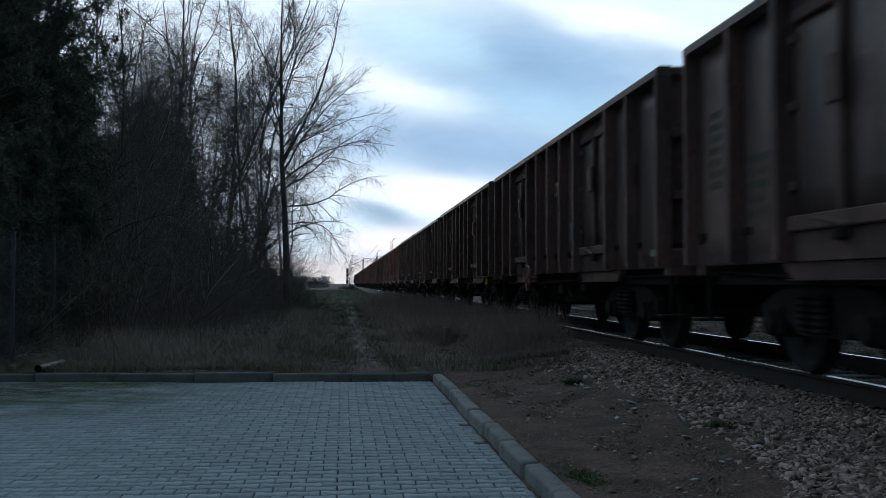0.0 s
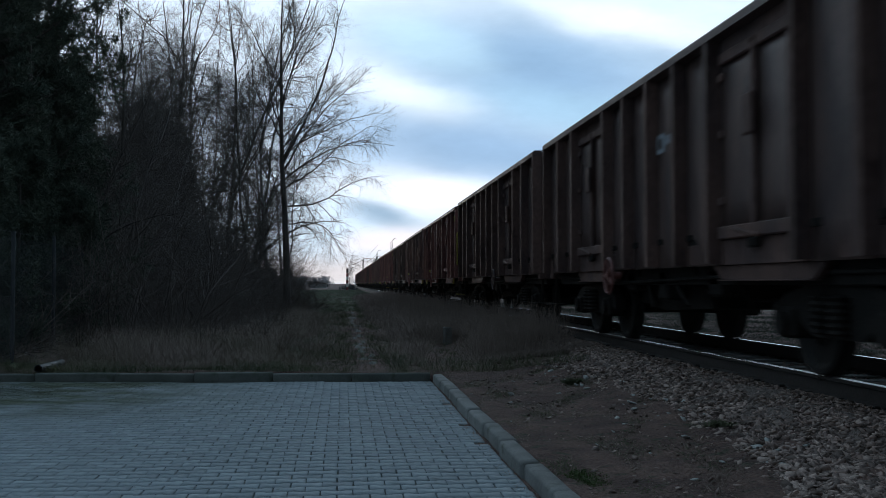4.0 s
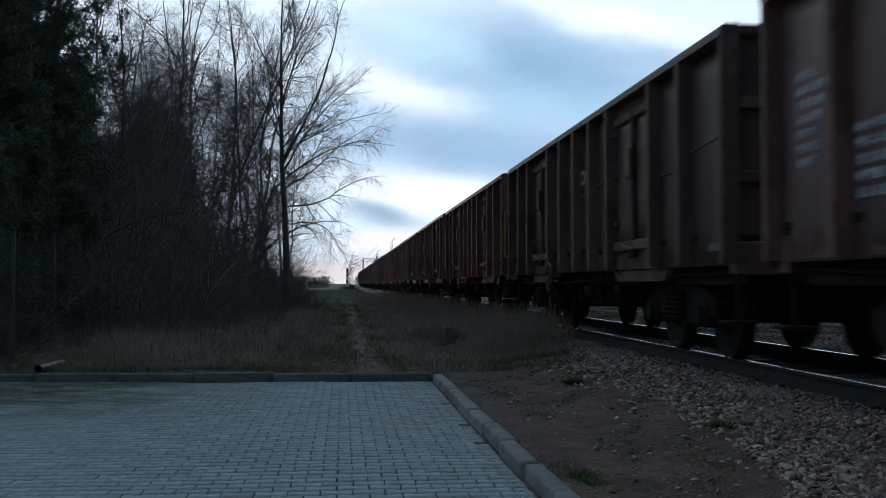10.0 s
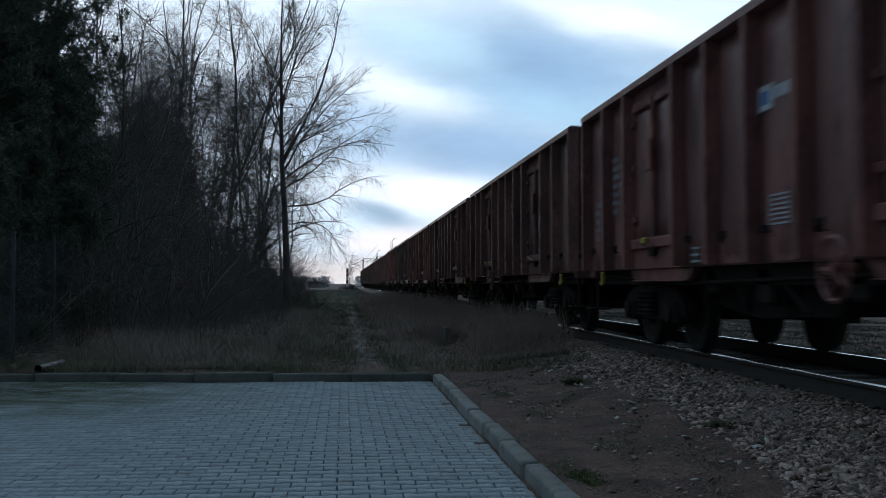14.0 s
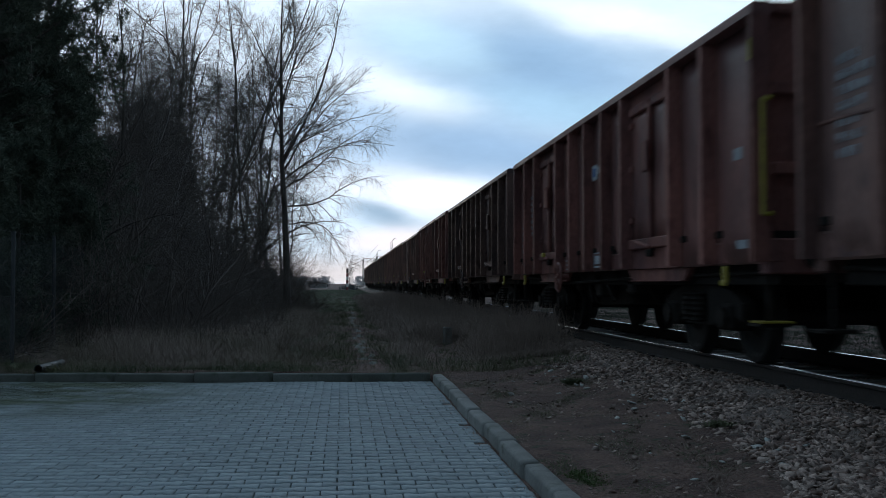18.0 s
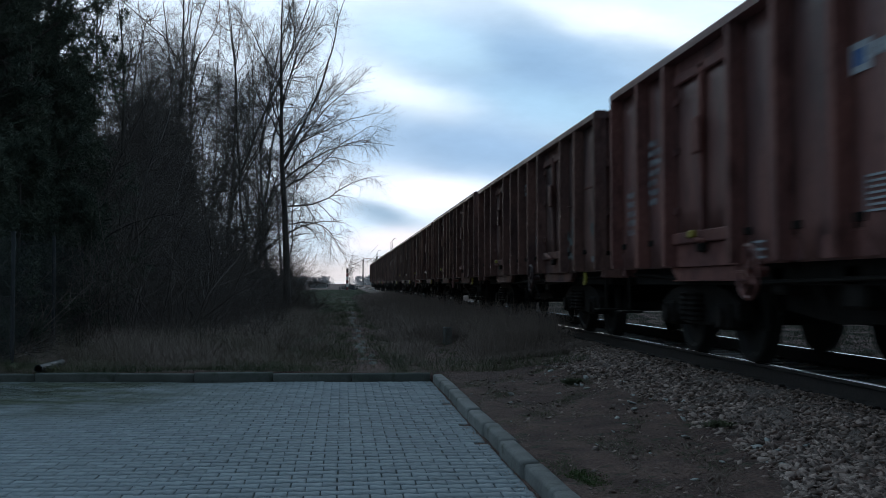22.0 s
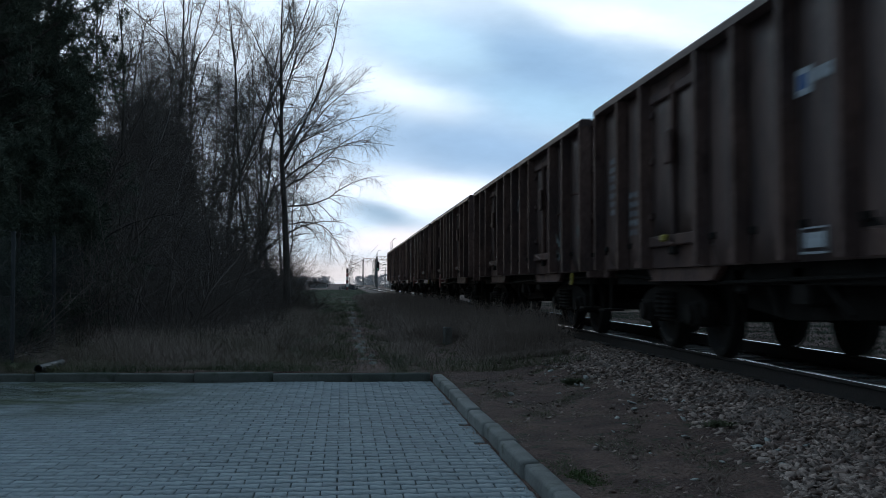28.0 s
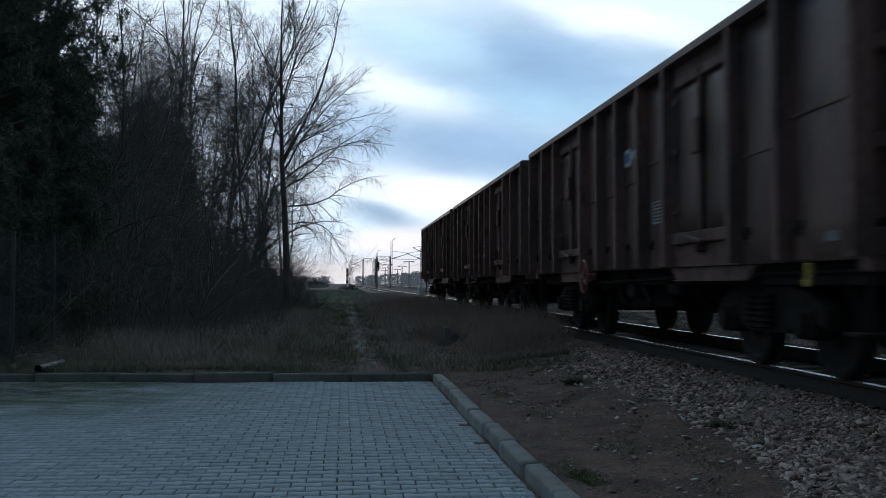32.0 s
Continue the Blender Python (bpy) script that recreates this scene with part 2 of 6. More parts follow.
for m in (DRY, GREEN, WEED, MEADOW, LINESIDE):
    # shading normals bent up and a little camera-ward, to even the light on the blades
    t = m.node_tree
    geo, near, lean = t.nodes.new("ShaderNodeNewGeometry"), t.nodes.new("ShaderNodeVectorMath"), t.nodes.new("ShaderNodeVectorMath")
    near.operation, lean.operation = "SCALE", "ADD"
    near.inputs[3].default_value, lean.inputs[1].default_value = 0.45, (0.0, -0.25, 0.75)
    t.links.new(geo.outputs["Normal"], near.inputs[0])
    t.links.new(near.outputs[0], lean.inputs[0])
    t.links.new(lean.outputs[0], t.nodes["Principled BSDF"].inputs["Normal"])
PALE_STONE = material("pale_stone", (0.42, 0.40, 0.37), (0.58, 0.56, 0.52), 12, 0.9, bump=0.3, fine=90, each=0.3)
MOSS = material("moss", (0.048, 0.078, 0.015), (0.073, 0.105, 0.027), 9, 0.95, bump=0.5, fine=90)
FENCE = material("old_fence_steel", (0.05, 0.052, 0.055), (0.09, 0.092, 0.095), 4, 0.8, 0.1, bump=0.2)
METAL = material("galvanised_mast", (0.16, 0.165, 0.17), (0.24, 0.245, 0.25), 3, 0.6, 0.5, bump=0.1)
RUSTY = material("rusty_truss", (0.20, 0.11, 0.08), (0.28, 0.16, 0.12), 3, 0.8, 0.2, bump=0.1)
PIPE = material("grey_pipe", (0.018, 0.019, 0.021), (0.036, 0.038, 0.042), 5, 0.45, bump=0.1, dirt=(0.06, 0.05, 0.04))
SIGNAL_RED = material("signal_red", (0.26, 0.07, 0.065), (0.36, 0.11, 0.10), 3, 0.6, bump=0)
SIGNAL_WHITE = material("signal_white", (0.70, 0.70, 0.68), (0.82, 0.82, 0.80), 3, 0.6, bump=0)
TROD = material("trodden_soil", (0.10, 0.095, 0.08), (0.19, 0.175, 0.15), 3.5, 0.95, bump=0.6, fine=45, dist=0.02, rough_grain=1.2)
BLACK = material("black_plate", (0.015, 0.015, 0.016), (0.03, 0.03, 0.03), 5, 0.7, bump=0)
WALLS = material("render_wall", (0.42, 0.41, 0.39), (0.55, 0.53, 0.50), 0.6, 0.9, bump=0.1, fine=8)
ROOF = material("roof_sheet", (0.10, 0.08, 0.075), (0.16, 0.12, 0.11), 1, 0.8, bump=0.2, fine=10)
# lightened and blued: distance haze is mixed into the base colour
FAR_HAZE_WOOD = material("far_wood", (0.105, 0.115, 0.118), (0.15, 0.16, 0.163), 0.08, 0.95, bump=0, fine=0.8, island=0.5)
# aerial haze is painted on as a faint glow of the trees
HAZE_GLOW_WOOD = glow_material("haze_glow_wood", (0.105, 0.125, 0.15), 0.45)
LIGHT_WHITE = glow_material("white_lamp", (1.0, 0.95, 0.85), 1.6)
LIGHT_GREEN = glow_material("green_lamp", (0.3, 0.9, 0.7), 0.15)


# ---------------------------------------------------------------- mesh helpers
def mesh_of(name, verts, faces, mat, smooth=False):
    """A mesh from arrays: verts (n, 3), faces (m, k) of equal k, or a list of such arrays."""
    groups = [np.asarray(f, dtype=np.int32) for f in (faces if isinstance(faces, list) else [faces]) if len(f)]
    me = bpy.data.meshes.new(name)
    verts = np.asarray(verts, dtype=np.float32)
    me.vertices.add(len(verts))
    me.vertices.foreach_set("co", verts.ravel())
    loops = np.concatenate([g.ravel() for g in groups])
    sizes = np.concatenate([np.full(len(g), g.shape[1], dtype=np.int32) for g in groups])
    starts = np.concatenate([[0], np.cumsum(sizes)[:-1]]).astype(np.int32)
    me.loops.add(len(loops))
    me.loops.foreach_set("vertex_index", loops)
    me.polygons.add(len(sizes))
    me.polygons.foreach_set("loop_start", starts)
    if smooth:
        me.polygons.foreach_set("use_smooth", np.ones(len(sizes), dtype=bool))
    me.update(calc_edges=True)
    me.materials.append(mat)
    return me


def bm_mesh(name, bm, mat, smooth=False):
    me = bpy.data.meshes.new(name)
    bmesh.ops.recalc_face_normals(bm, faces=bm.faces)
    if smooth:
        for f in bm.faces:
            f.smooth = True
    bm.to_mesh(me)
    bm.free()
    me.materials.append(mat)
    return me


def piece(name, me, parent, label="", m=None):
    ob = new(name, me)
    ob.parent = parent
    if m is not None:
        ob.matrix_basis = m
    return tagged(ob, label)


def part(name, bm, mat, parent, label="", m=None, smooth=False):
    return piece(name, bm_mesh(name, bm, mat, smooth), parent, label, m)


def box(bm, x0, x1, y0, y1, z0, z1, bevel=0.0):
    made = bmesh.ops.create_cube(bm, size=1.0, matrix=Matrix.Translation(((x0 + x1) / 2, (y0 + y1) / 2, (z0 + z1) / 2))
                                 @ Matrix.Diagonal((x1 - x0, y1 - y0, z1 - z0, 1)))
    if bevel:
        edges = {e for v in made["verts"] for e in v.link_edges}
        bmesh.ops.bevel(bm, geom=list(edges), offset=bevel, segments=1, affect="EDGES", profile=0.5)
    return bm


def boxes(*rows, bevel=0.0):
    bm = bmesh.new()
    for r in rows:
        box(bm, *r, bevel=bevel)
    return bm


def cyl(bm, p, q, r0, r1=None, n=10):
    """A closed tapered rod from p to q."""
    p, q = Vector(p), Vector(q)
    d = q - p
    m = Matrix.Translation((p + q) / 2) @ d.to_track_quat("Z", "Y").to_matrix().to_4x4()
    bmesh.ops.create_cone(bm, cap_ends=True, segments=n, radius1=r0, radius2=r0 if r1 is None else r1, depth=d.length, matrix=m)
    return bm


def rods(*rows, n=8):
    bm = bmesh.new()
    for p, q, r in rows:
        cyl(bm, p, q, r, n=n)
    return bm


def extrude(bm, outline, y0, y1, axis="y"):
    """A prism of an outline (two coordinates a point) drawn out from y0 to y1 along an axis."""
    def at(p, h):
        return {"y": (p[0], h, p[1]), "x": (h, p[0], p[1]), "z": (p[0], p[1], h)}[axis]
    a = [bm.verts.new(at(p, y0)) for p in outline]
    b = [bm.verts.new(at(p, y1)) for p in outline]
    n = len(a)
    for i in range(n):
        bm.faces.new((a[i], a[(i + 1) % n], b[(i + 1) % n], b[i]))
    bm.faces.new(a[::-1])
    bm.faces.new(b)
    return bm


def thing(name, label, category, m=None, group="", kind=""):
    ob = new(name)
    if m is not None:
        ob.matrix_basis = m
    return tagged(ob, label, category, group, kind)


# ---------------------------------------------------------------- the plan
KX, KM = 1.18, 0.0             # the side kerb's inner foot: x = KX + KM * (y - 14)
BY, BN = 14.17, -0.08           # the back kerb's front foot: y = BY + BN * (x - 1)
RAIL_Z, TRACK_X = 0.48, 4.96    # the rails' top, the near track's middle


def ground_z(x, y):
    """The lie of the land, metres."""
    wob = 0.03 * np.sin(x * 1.3 + 0.7 * y) + 0.025 * np.sin(0.9 * y - 0.6 * x + 1.0) + 0.015 * np.sin(3.1 * x + 2.3 * y)
    z = 0.09 + wob * np.clip((np.hypot(x, y - 8) - 4) / 8, 0.15, 1)
    z = z + 0.12 * np.clip((x - 2.0) / 1.2, 0, 1) * (x < 20)
    return z


def paved(x, y):
    return (x < KX + KM * (y - 14) + 0.07) & (y < BY + BN * (x - 1) + 0.07)


def make_ground():
    a = np.concatenate([-np.geomspace(2500, 12, 26), np.arange(-11.5, -0.05, 0.4), [0.02, 0.12], np.arange(0.3, 9, 0.22), np.geomspace(9.4, 2500, 28)])
    b = np.concatenate([-np.geomspace(2500, 20, 14), np.arange(-19, -0.1, 0.5), [0.02, 0.12], np.arange(0.3, 18, 0.25), np.geomspace(18.4, 3000, 50)])
    A, B = np.meshgrid(a, b)
    Y = BY + B + BN * np.clip(A, -12, 12)
    X = KX + A + KM * np.clip(Y - 14, -30, 30)
    Z = ground_z(X, Y) + 0.012 * np.random.default_rng(3).normal(size=X.shape) * (np.hypot(X, Y) < 60)
    low = (A < 0.07) & (B < 0.07)
    Z = np.where(low, -0.09, Z)
    v = np.stack([X, Y, Z], -1).reshape(-1, 3)
    r, c = X.shape
    i = (np.arange(r - 1)[:, None] * c + np.arange(c - 1)).ravel()
    f = np.stack([i, i + 1, i + c + 1, i + c], -1)
    ob = new("ground", mesh_of("ground", v, f, SOIL, True))
    tagged(ob, "brown soil with moss, dead leaves and short winter grass", "ground", kind="structure")
    return ob


make_ground()


# ---------------------------------------------------------------- paved yard and kerbs
PW, PD = 0.199, 0.142           # pitch of the interlocking pavers, across and along


def paver_mesh():
    """One bone-shaped paver with a chamfered top."""
    w, d, c = PW / 2 - 0.0038, PD / 2 - 0.0036, 0.021
    ring = [(-w, -d - c / 2), (-w * 0.62, -d - c / 2), (-w * 0.32, -d + c / 2), (w * 0.32, -d + c / 2), (w * 0.62, -d - c / 2), (w, -d - c / 2),
            (w, d + c / 2), (w * 0.62, d + c / 2), (w * 0.32, d - c / 2), (-w * 0.32, d - c / 2), (-w * 0.62, d + c / 2), (-w, d + c / 2)]
    lower = [(x, y, -0.05) for x, y in ring]
    mid = [(x, y, -0.0045) for x, y in ring]
    top = [(x * 0.975, y * 0.965, 0.0) for x, y in ring]
    n = len(ring)
    v = np.array(lower + mid + top)
    quads = [(k * n + i, k * n + (i + 1) % n, (k + 1) * n + (i + 1) % n, (k + 1) * n + i) for k in (0, 1) for i in range(n)]
    caps = [tuple(range(2 * n, 3 * n))]
    return v, np.array(quads), np.array(caps)


def make_yard():
    yard = new("paved_yard", mesh_of("paved_yard", np.array([(-30, -30, -0.011), (KX + 0.02, -30, -0.011), (KX + 0.02, BY + 0.02, -0.011), (-30, BY + 2.5, -0.011),
                                                            (-30, -30, -0.085), (KX + 0.02, -30, -0.085), (KX + 0.02, BY + 0.02, -0.085), (-30, BY + 2.5, -0.085)]),
                                     np.array([(0, 1, 2, 3), (4, 7, 6, 5), (0, 4, 5, 1), (1, 5, 6, 2), (2, 6, 7, 3), (3, 7, 4, 0)]), JOINT))
    tagged(yard, "grey concrete interlocking paving with dark sandy joints", "pavement", kind="structure")
    strip = bmesh.new()
    n = 60
    rows = [[strip.verts.new((KX - 0.085 + 0.10 * i / 4, -6 + 20.2 * k / n, -0.004 - 0.010 * abs(math.sin(k * 1.7 + i)) + 0.012 * (i / 4) ** 2)) for i in range(5)] for k in range(n + 1)]
    for a, b in zip(rows, rows[1:]):
        for i in range(4):
            strip.faces.new((a[i], a[i + 1], b[i + 1], b[i]))
    piece("joint_soil", bm_mesh("joint_soil", strip, SOIL, True), yard, "soil washed into the joint along the kerb")
    v, q, cap = paver_mesh()
    single = mesh_of("paver", v, [q, cap], PAVER)
    rng = random.Random(5)
    near, rest = [], []
    for row in range(int(-6 / PD), int(15.5 / PD)):
        y = row * PD
        for col in range(-50, 7):
            x = KX - 0.115 + (col - 6) * PW + (PW / 2 if row % 2 else 0) + 0.004 * math.sin(row * 1.7)
            half = x > KX - 0.06
            if x < -8.5 or (half and rng.random() < 0.2):
                continue
            if y > BY + BN * (x - 1) - 0.075 or (x < -4.2 and y < 5):
                continue
            sag = 0.003 * math.sin(x * 1.9 + y) + 0.0025 * math.sin(1.1 * y - x * 0.8)
            m = pose(x + rng.uniform(-1, 1) * 0.003, y + rng.uniform(-1, 1) * 0.003, sag + rng.uniform(-0.002, 0.001),
                     rng.uniform(-0.5, 0.5), rng.uniform(-0.5, 0.5), rng.uniform(-1.2, 1.2))
            if half:
                m = m @ Matrix.Translation((-0.052, 0, 0)) @ Matrix.Diagonal((0.47, 1, 1, 1))
            (near if 6.2 < y < 8.0 and x > -3.4 and len(near) < 300 else rest).append(m)
    for m in near:
        piece("paver", single, yard, m=m)
    mats = np.array([[list(r) for r in m] for m in rest])
    vv = np.einsum("mij,vj->mvi", mats[:, :3, :3], v) + mats[:, None, :3, 3]
    off = (np.arange(len(rest)) * len(v))[:, None, None]
    ob = new("pavers", mesh_of("pavers", vv.reshape(-1, 3), [(q[None] + off).reshape(-1, 4), (cap[None] + off).reshape(-1, cap.shape[1])], MOSS_SHADE_PAVER))
    ob.parent = yard
    tagged(ob, kind="stuff")


make_yard()


def kerb_mesh(length, rng, mat):
    """A kerb stone: 13 cm wide, round-nosed, with chipped ends."""
    prof = [(0.0, -0.12), (0.0, 0.085), (0.008, 0.102), (0.025, 0.110), (0.110, 0.112), (0.124, 0.105), (0.13, 0.090), (0.13, -0.12)]
    steps = 9
    v, n = [], len(prof)
    for s in range(steps):
        y = s / (steps - 1) * length
        edge = 0.0015 if s in (0, steps - 1) else 0.0
        for x, z in prof:
            chip = rng.uniform(0, 0.0012)
            v.append((0.065 + (x - 0.065) * (1 - edge * 6) + chip * (1 if x < 0.06 else -1), y, z - (edge + chip if z > 0 else 0)))
    q = [(s * n + i, s * n + i + 1, (s + 1) * n + i + 1, (s + 1) * n + i) for s in range(steps - 1) for i in range(n - 1)]
    caps = [tuple(range(n))[::-1], tuple(range((steps - 1) * n, steps * n))]
    return mesh_of("kerb_stone", np.array(v), [np.array(q), np.array(caps)], mat)


def make_kerbs():
    rng = random.Random(9)
    shapes = [kerb_mesh(0.995, rng, KERB) for _ in range(4)]
    mossy = [kerb_mesh(1.02, rng, KERB_BACK) for _ in range(4)]
    side = tagged(new("kerb_side"), "weathered grey concrete kerb beside the soil strip", "kerb", kind="structure")
    y = BY - 0.13
    k = 0
    while y > -6:
        y -= 1.0
        m = pose(KX + rng.uniform(-0.012, 0.012), y, rng.uniform(-0.006, 0.006), rng.uniform(-0.3, 0.3), rng.uniform(-0.7, 0.7), rng.uniform(-0.3, 0.3))
        piece("kerb_stone", shapes[k % 4], side, m=m)
        k += 1
    back = tagged(new("kerb_back"), "weathered grey concrete kerb before the dry verge", "kerb", kind="structure")
    turn = math.degrees(math.atan(BN))
    x = KX - 0.02
    while x > -9:
        x -= 1.03
        yy = BY + BN * (x - 1)
        m = pose(x, yy, rng.uniform(-0.012, 0.006), 0, rng.uniform(-0.4, 0.4), turn + rng.uniform(-0.4, 0.4)) @ pose(0, 0.13, 0, 0, 0, -90)
        piece("kerb_stone", mossy[(k * 3 + 1) % 4], back, m=m)
        k += 1


make_kerbs()


# ---------------------------------------------------------------- ballast and tracks
def stone_verts(rng, count):
    """Rough broken stones round the origin: (count, 8, 3) and their faces."""
    cube = np.array([(x, y, z) for x in (-1, 1) for y in (-1, 1) for z in (-1, 1)], dtype=float)
    v = cube[None] * rng.uniform(0.3, 1.05, (count, 8, 3))
    v *= rng.uniform(0.7, 1.3, (count, 1, 3)) * np.array([1.35, 0.95, 0.38])
    ang = rng.normal(0, 0.36, (count, 3))
    ang[:, 2] = rng.uniform(0, 6.28, count)
    for ax in range(3):
        c, s = np.cos(ang[:, ax])[:, None], np.sin(ang[:, ax])[:, None]
        i, j = [(1, 2), (0, 2), (0, 1)][ax]
        a, b = v[..., i].copy(), v[..., j].copy()
        v[..., i], v[..., j] = a * c - b * s, a * s + b * c
    q = np.array([(0, 1, 3, 2), (4, 6, 7, 5), (0, 4, 5, 1), (2, 3, 7, 6), (0, 2, 6, 4), (1, 5, 7, 3)])
    return v, q


def bed_z(x, y):
    """Height of the ballast under the near track."""
    d = np.abs(x - TRACK_X)
    toe = 0.35 * np.sin(y * 0.9) + 0.2 * np.sin(y * 2.3 + 1)
    s = np.clip((d - 1.5) / (0.58 + 0.12 * toe), 0, 1)
    heap = 0.045 * np.clip((d - 0.86) / 0.12, 0, 1) * np.clip((1.75 - d) / 0.2, 0, 1)
    return (RAIL_Z - 0.19) * (1 - s) + s * 0.05 + heap + 0.012 * np.sin(5 * x + 3 * y)


def make_ballast():
    bed = None
    xs = np.concatenate([np.linspace(TRACK_X - 2.7, TRACK_X + 2.7, 45)])
    ys = np.concatenate([np.arange(-30, 60, 0.3), np.geomspace(60.5, 900, 60)])
    X, Y = np.meshgrid(xs, ys)
    Z = bed_z(X, Y) + 0.012 * np.random.default_rng(2).normal(size=X.shape)
    Z[:, 0] = Z[:, -1] = -0.1
    r, c = X.shape
    i = (np.arange(r - 1)[:, None] * c + np.arange(c - 1)).ravel()
    bed = new("ballast_bed", mesh_of("ballast_bed", np.stack([X, Y, Z], -1).reshape(-1, 3), np.stack([i, i + 1, i + c + 1, i + c], -1), BALLAST))
    tagged(bed, "grey-brown crushed stone ballast bank under the rails", "ballast", kind="structure")
    rng = np.random.default_rng(11)
    n = 74000
    y = 5.0 + 34 * rng.random(n) ** 1.6
    x = TRACK_X - 2.75 + 2.15 * rng.random(n) ** 0.9
    far = rng.random(n) < 0.12
    x = np.where(far, TRACK_X + rng.uniform(-0.6, 2.2, n), x)
    keep = (x > 2.82 - 0.38 * np.clip((7.9 - y) / 1.2, 0, 1) + 0.10 * np.sin(y * 2.1) + 0.45 * rng.random(n) ** 2) & ((y < 15.5) | (x > 3.2))
    x, y = x[keep], y[keep]
    size = 0.010 + 0.025 * rng.random(len(x)) ** 1.8
    size *= np.where(x > TRACK_X - 1.5, 0.72, 1.0)
    z = np.maximum(bed_z(x, y), ground_z(x, y)) + size * rng.uniform(-0.15, 0.35, len(x))
    # a scatter of lone stones over the soil strip
    k = 1500
    sx, sy = 1.35 + 2.2 * rng.random(k) ** 0.7, 5.6 + 11 * rng.random(k)
    ss = rng.uniform(0.006, 0.026, k) * rng.uniform(0.5, 1, k)
    x, y, size = np.concatenate([x, sx]), np.concatenate([y, sy]), np.concatenate([size, ss])
    z = np.concatenate([z, ground_z(sx, sy) + ss * 0.2])
    v, q = stone_verts(rng, len(x))
    v = v * size[:, None, None]
    near = np.flatnonzero((y < 9.2) & (x < 3.6) & (size > 0.022))[:300]
    for i in near:
        piece("ballast_stone", mesh_of("ballast_stone", v[i], q, STONE), bed, m=Matrix.Translation((x[i], y[i], z[i])))
    rest = np.setdiff1d(np.arange(len(x)), near)
    # stones close to the rails are stained by rust
    by_rail = x[rest] + 0.25 * rng.normal(size=len(rest)) > TRACK_X - 1.35
    for pick, mat in ((rest[~by_rail], STONE), (rest[by_rail], RUST_STONE)):
        vv = v[pick] + np.stack([x, y, z], -1)[pick][:, None]
        off = (np.arange(len(pick)) * 8)[:, None, None]
        ob = new("ballast_stones", mesh_of("ballast_stones", vv.reshape(-1, 3), (q[None] + off).reshape(-1, 4), mat))
        ob.parent = bed
        tagged(ob, kind="stuff")


make_ballast()


def rail_meshes(y0, y1):
    """A flat-bottomed rail 17 cm high with a bright running band."""
    prof = [(-0.07, 0), (0.07, 0), (0.07, 0.012), (0.012, 0.03), (0.009, 0.13), (0.036, 0.142), (0.036, 0.166), (0.028, 0.172), (-0.028, 0.172), (-0.036, 0.166),
            (-0.036, 0.142), (-0.009, 0.13), (-0.012, 0.03), (-0.07, 0.012)]
    web = bm_mesh("rail", extrude(bmesh.new(), [(a, b - 0.172) for a, b in prof], y0, y1), RAIL_RUST)
    band = bm_mesh("running_band", extrude(bmesh.new(), [(-0.031, -0.004), (0.031, -0.004), (0.027, 0.003), (-0.027, 0.003)], y0, y1), RAIL_TOP)
    return web, band


def sleeper_mesh():
    bm = extrude(bmesh.new(), [(-0.14, -0.2), (0.14, -0.2), (0.11, 0.0), (-0.11, 0.0)], -1.28, 1.28, "x")
    bmesh.ops.bevel(bm, geom=bm.edges[:], offset=0.012, segments=1, affect="EDGES")
    return bm_mesh("sleeper", bm, SLEEPER)


def make_track(x, label, y0, y1, near, z=RAIL_Z, bank=False):
    track = tagged(new("railway_track", None), label, "railway track", kind="structure")
    web, band = rail_meshes(y0, y1)
    for dx in (-0.7535, 0.7535):
        rail = piece("rail", web, track, "rusty steel rail with a polished running band", Matrix.Translation((x + dx, 0, z - 0.003)))
        piece("running_band", band, rail)
    tie = sleeper_mesh()
    clip = boxes((-0.16, -0.10, -0.05, 0.05, -0.004, 0.03), (0.10, 0.16, -0.05, 0.05, -0.004, 0.03), bevel=0.008)
    clip = bm_mesh("fastening", clip, RAIL_RUST)
    for i in range(near):
        ob = piece("sleeper", tie, track, m=Matrix.Translation((x, max(y0, 5.0) + i * 0.6, z - 0.168)))
        if near > 40 and i < 40:
            for dx in (-0.7535, 0.7535):
                piece("fastening", clip, ob, m=Matrix.Translation((dx, 0, 0)))
    if bank:
        bm = extrude(bmesh.new(), [(x - 2.2, 0.0), (x - 1.5, z - 0.17), (x + 1.5, z - 0.17), (x + 2.2, 0.0)], y0, y1)
        piece("bank", bm_mesh("bank", bm, BALLAST), track)
    return track


make_track(TRACK_X, "near railway track on concrete sleepers and stone ballast", -20, 900, 110)
make_track(TRACK_X + 12.9, "far railway track on a low ballast bank", -20, 900, 36, 0.42, True)
make_track(TRACK_X + 17.5, "far railway track on a low ballast bank", -20, 900, 36, 0.42, True)


# ---------------------------------------------------------------- the train
GAP, BODY = 14.04, 13.10        # wagon pitch over the buffers, body length
# how far each wagon stands off an even pitch
SLIP = (0, 0, 0, 0.06, 0.12, 0.14, 0.06, 0.07, 0.10, 0.12, 0.12, 0.10, 0.06, 0, -0.05, -0.10, -0.16, -0.26, -0.38, -0.44, -0.27, -0.08, -0.04, 0)
RIBS = (-6.5, -5.17, -4.07, -2.05, -1.0, 0.06, 1.12, 2.18, 4.2, 5.28, 6.5)
DOORS = (-3.06, 3.19)
SIDE = 1.285                    # the side sheets' distance from the middle; ribs stand proud of it
WHEEL_R = 0.46


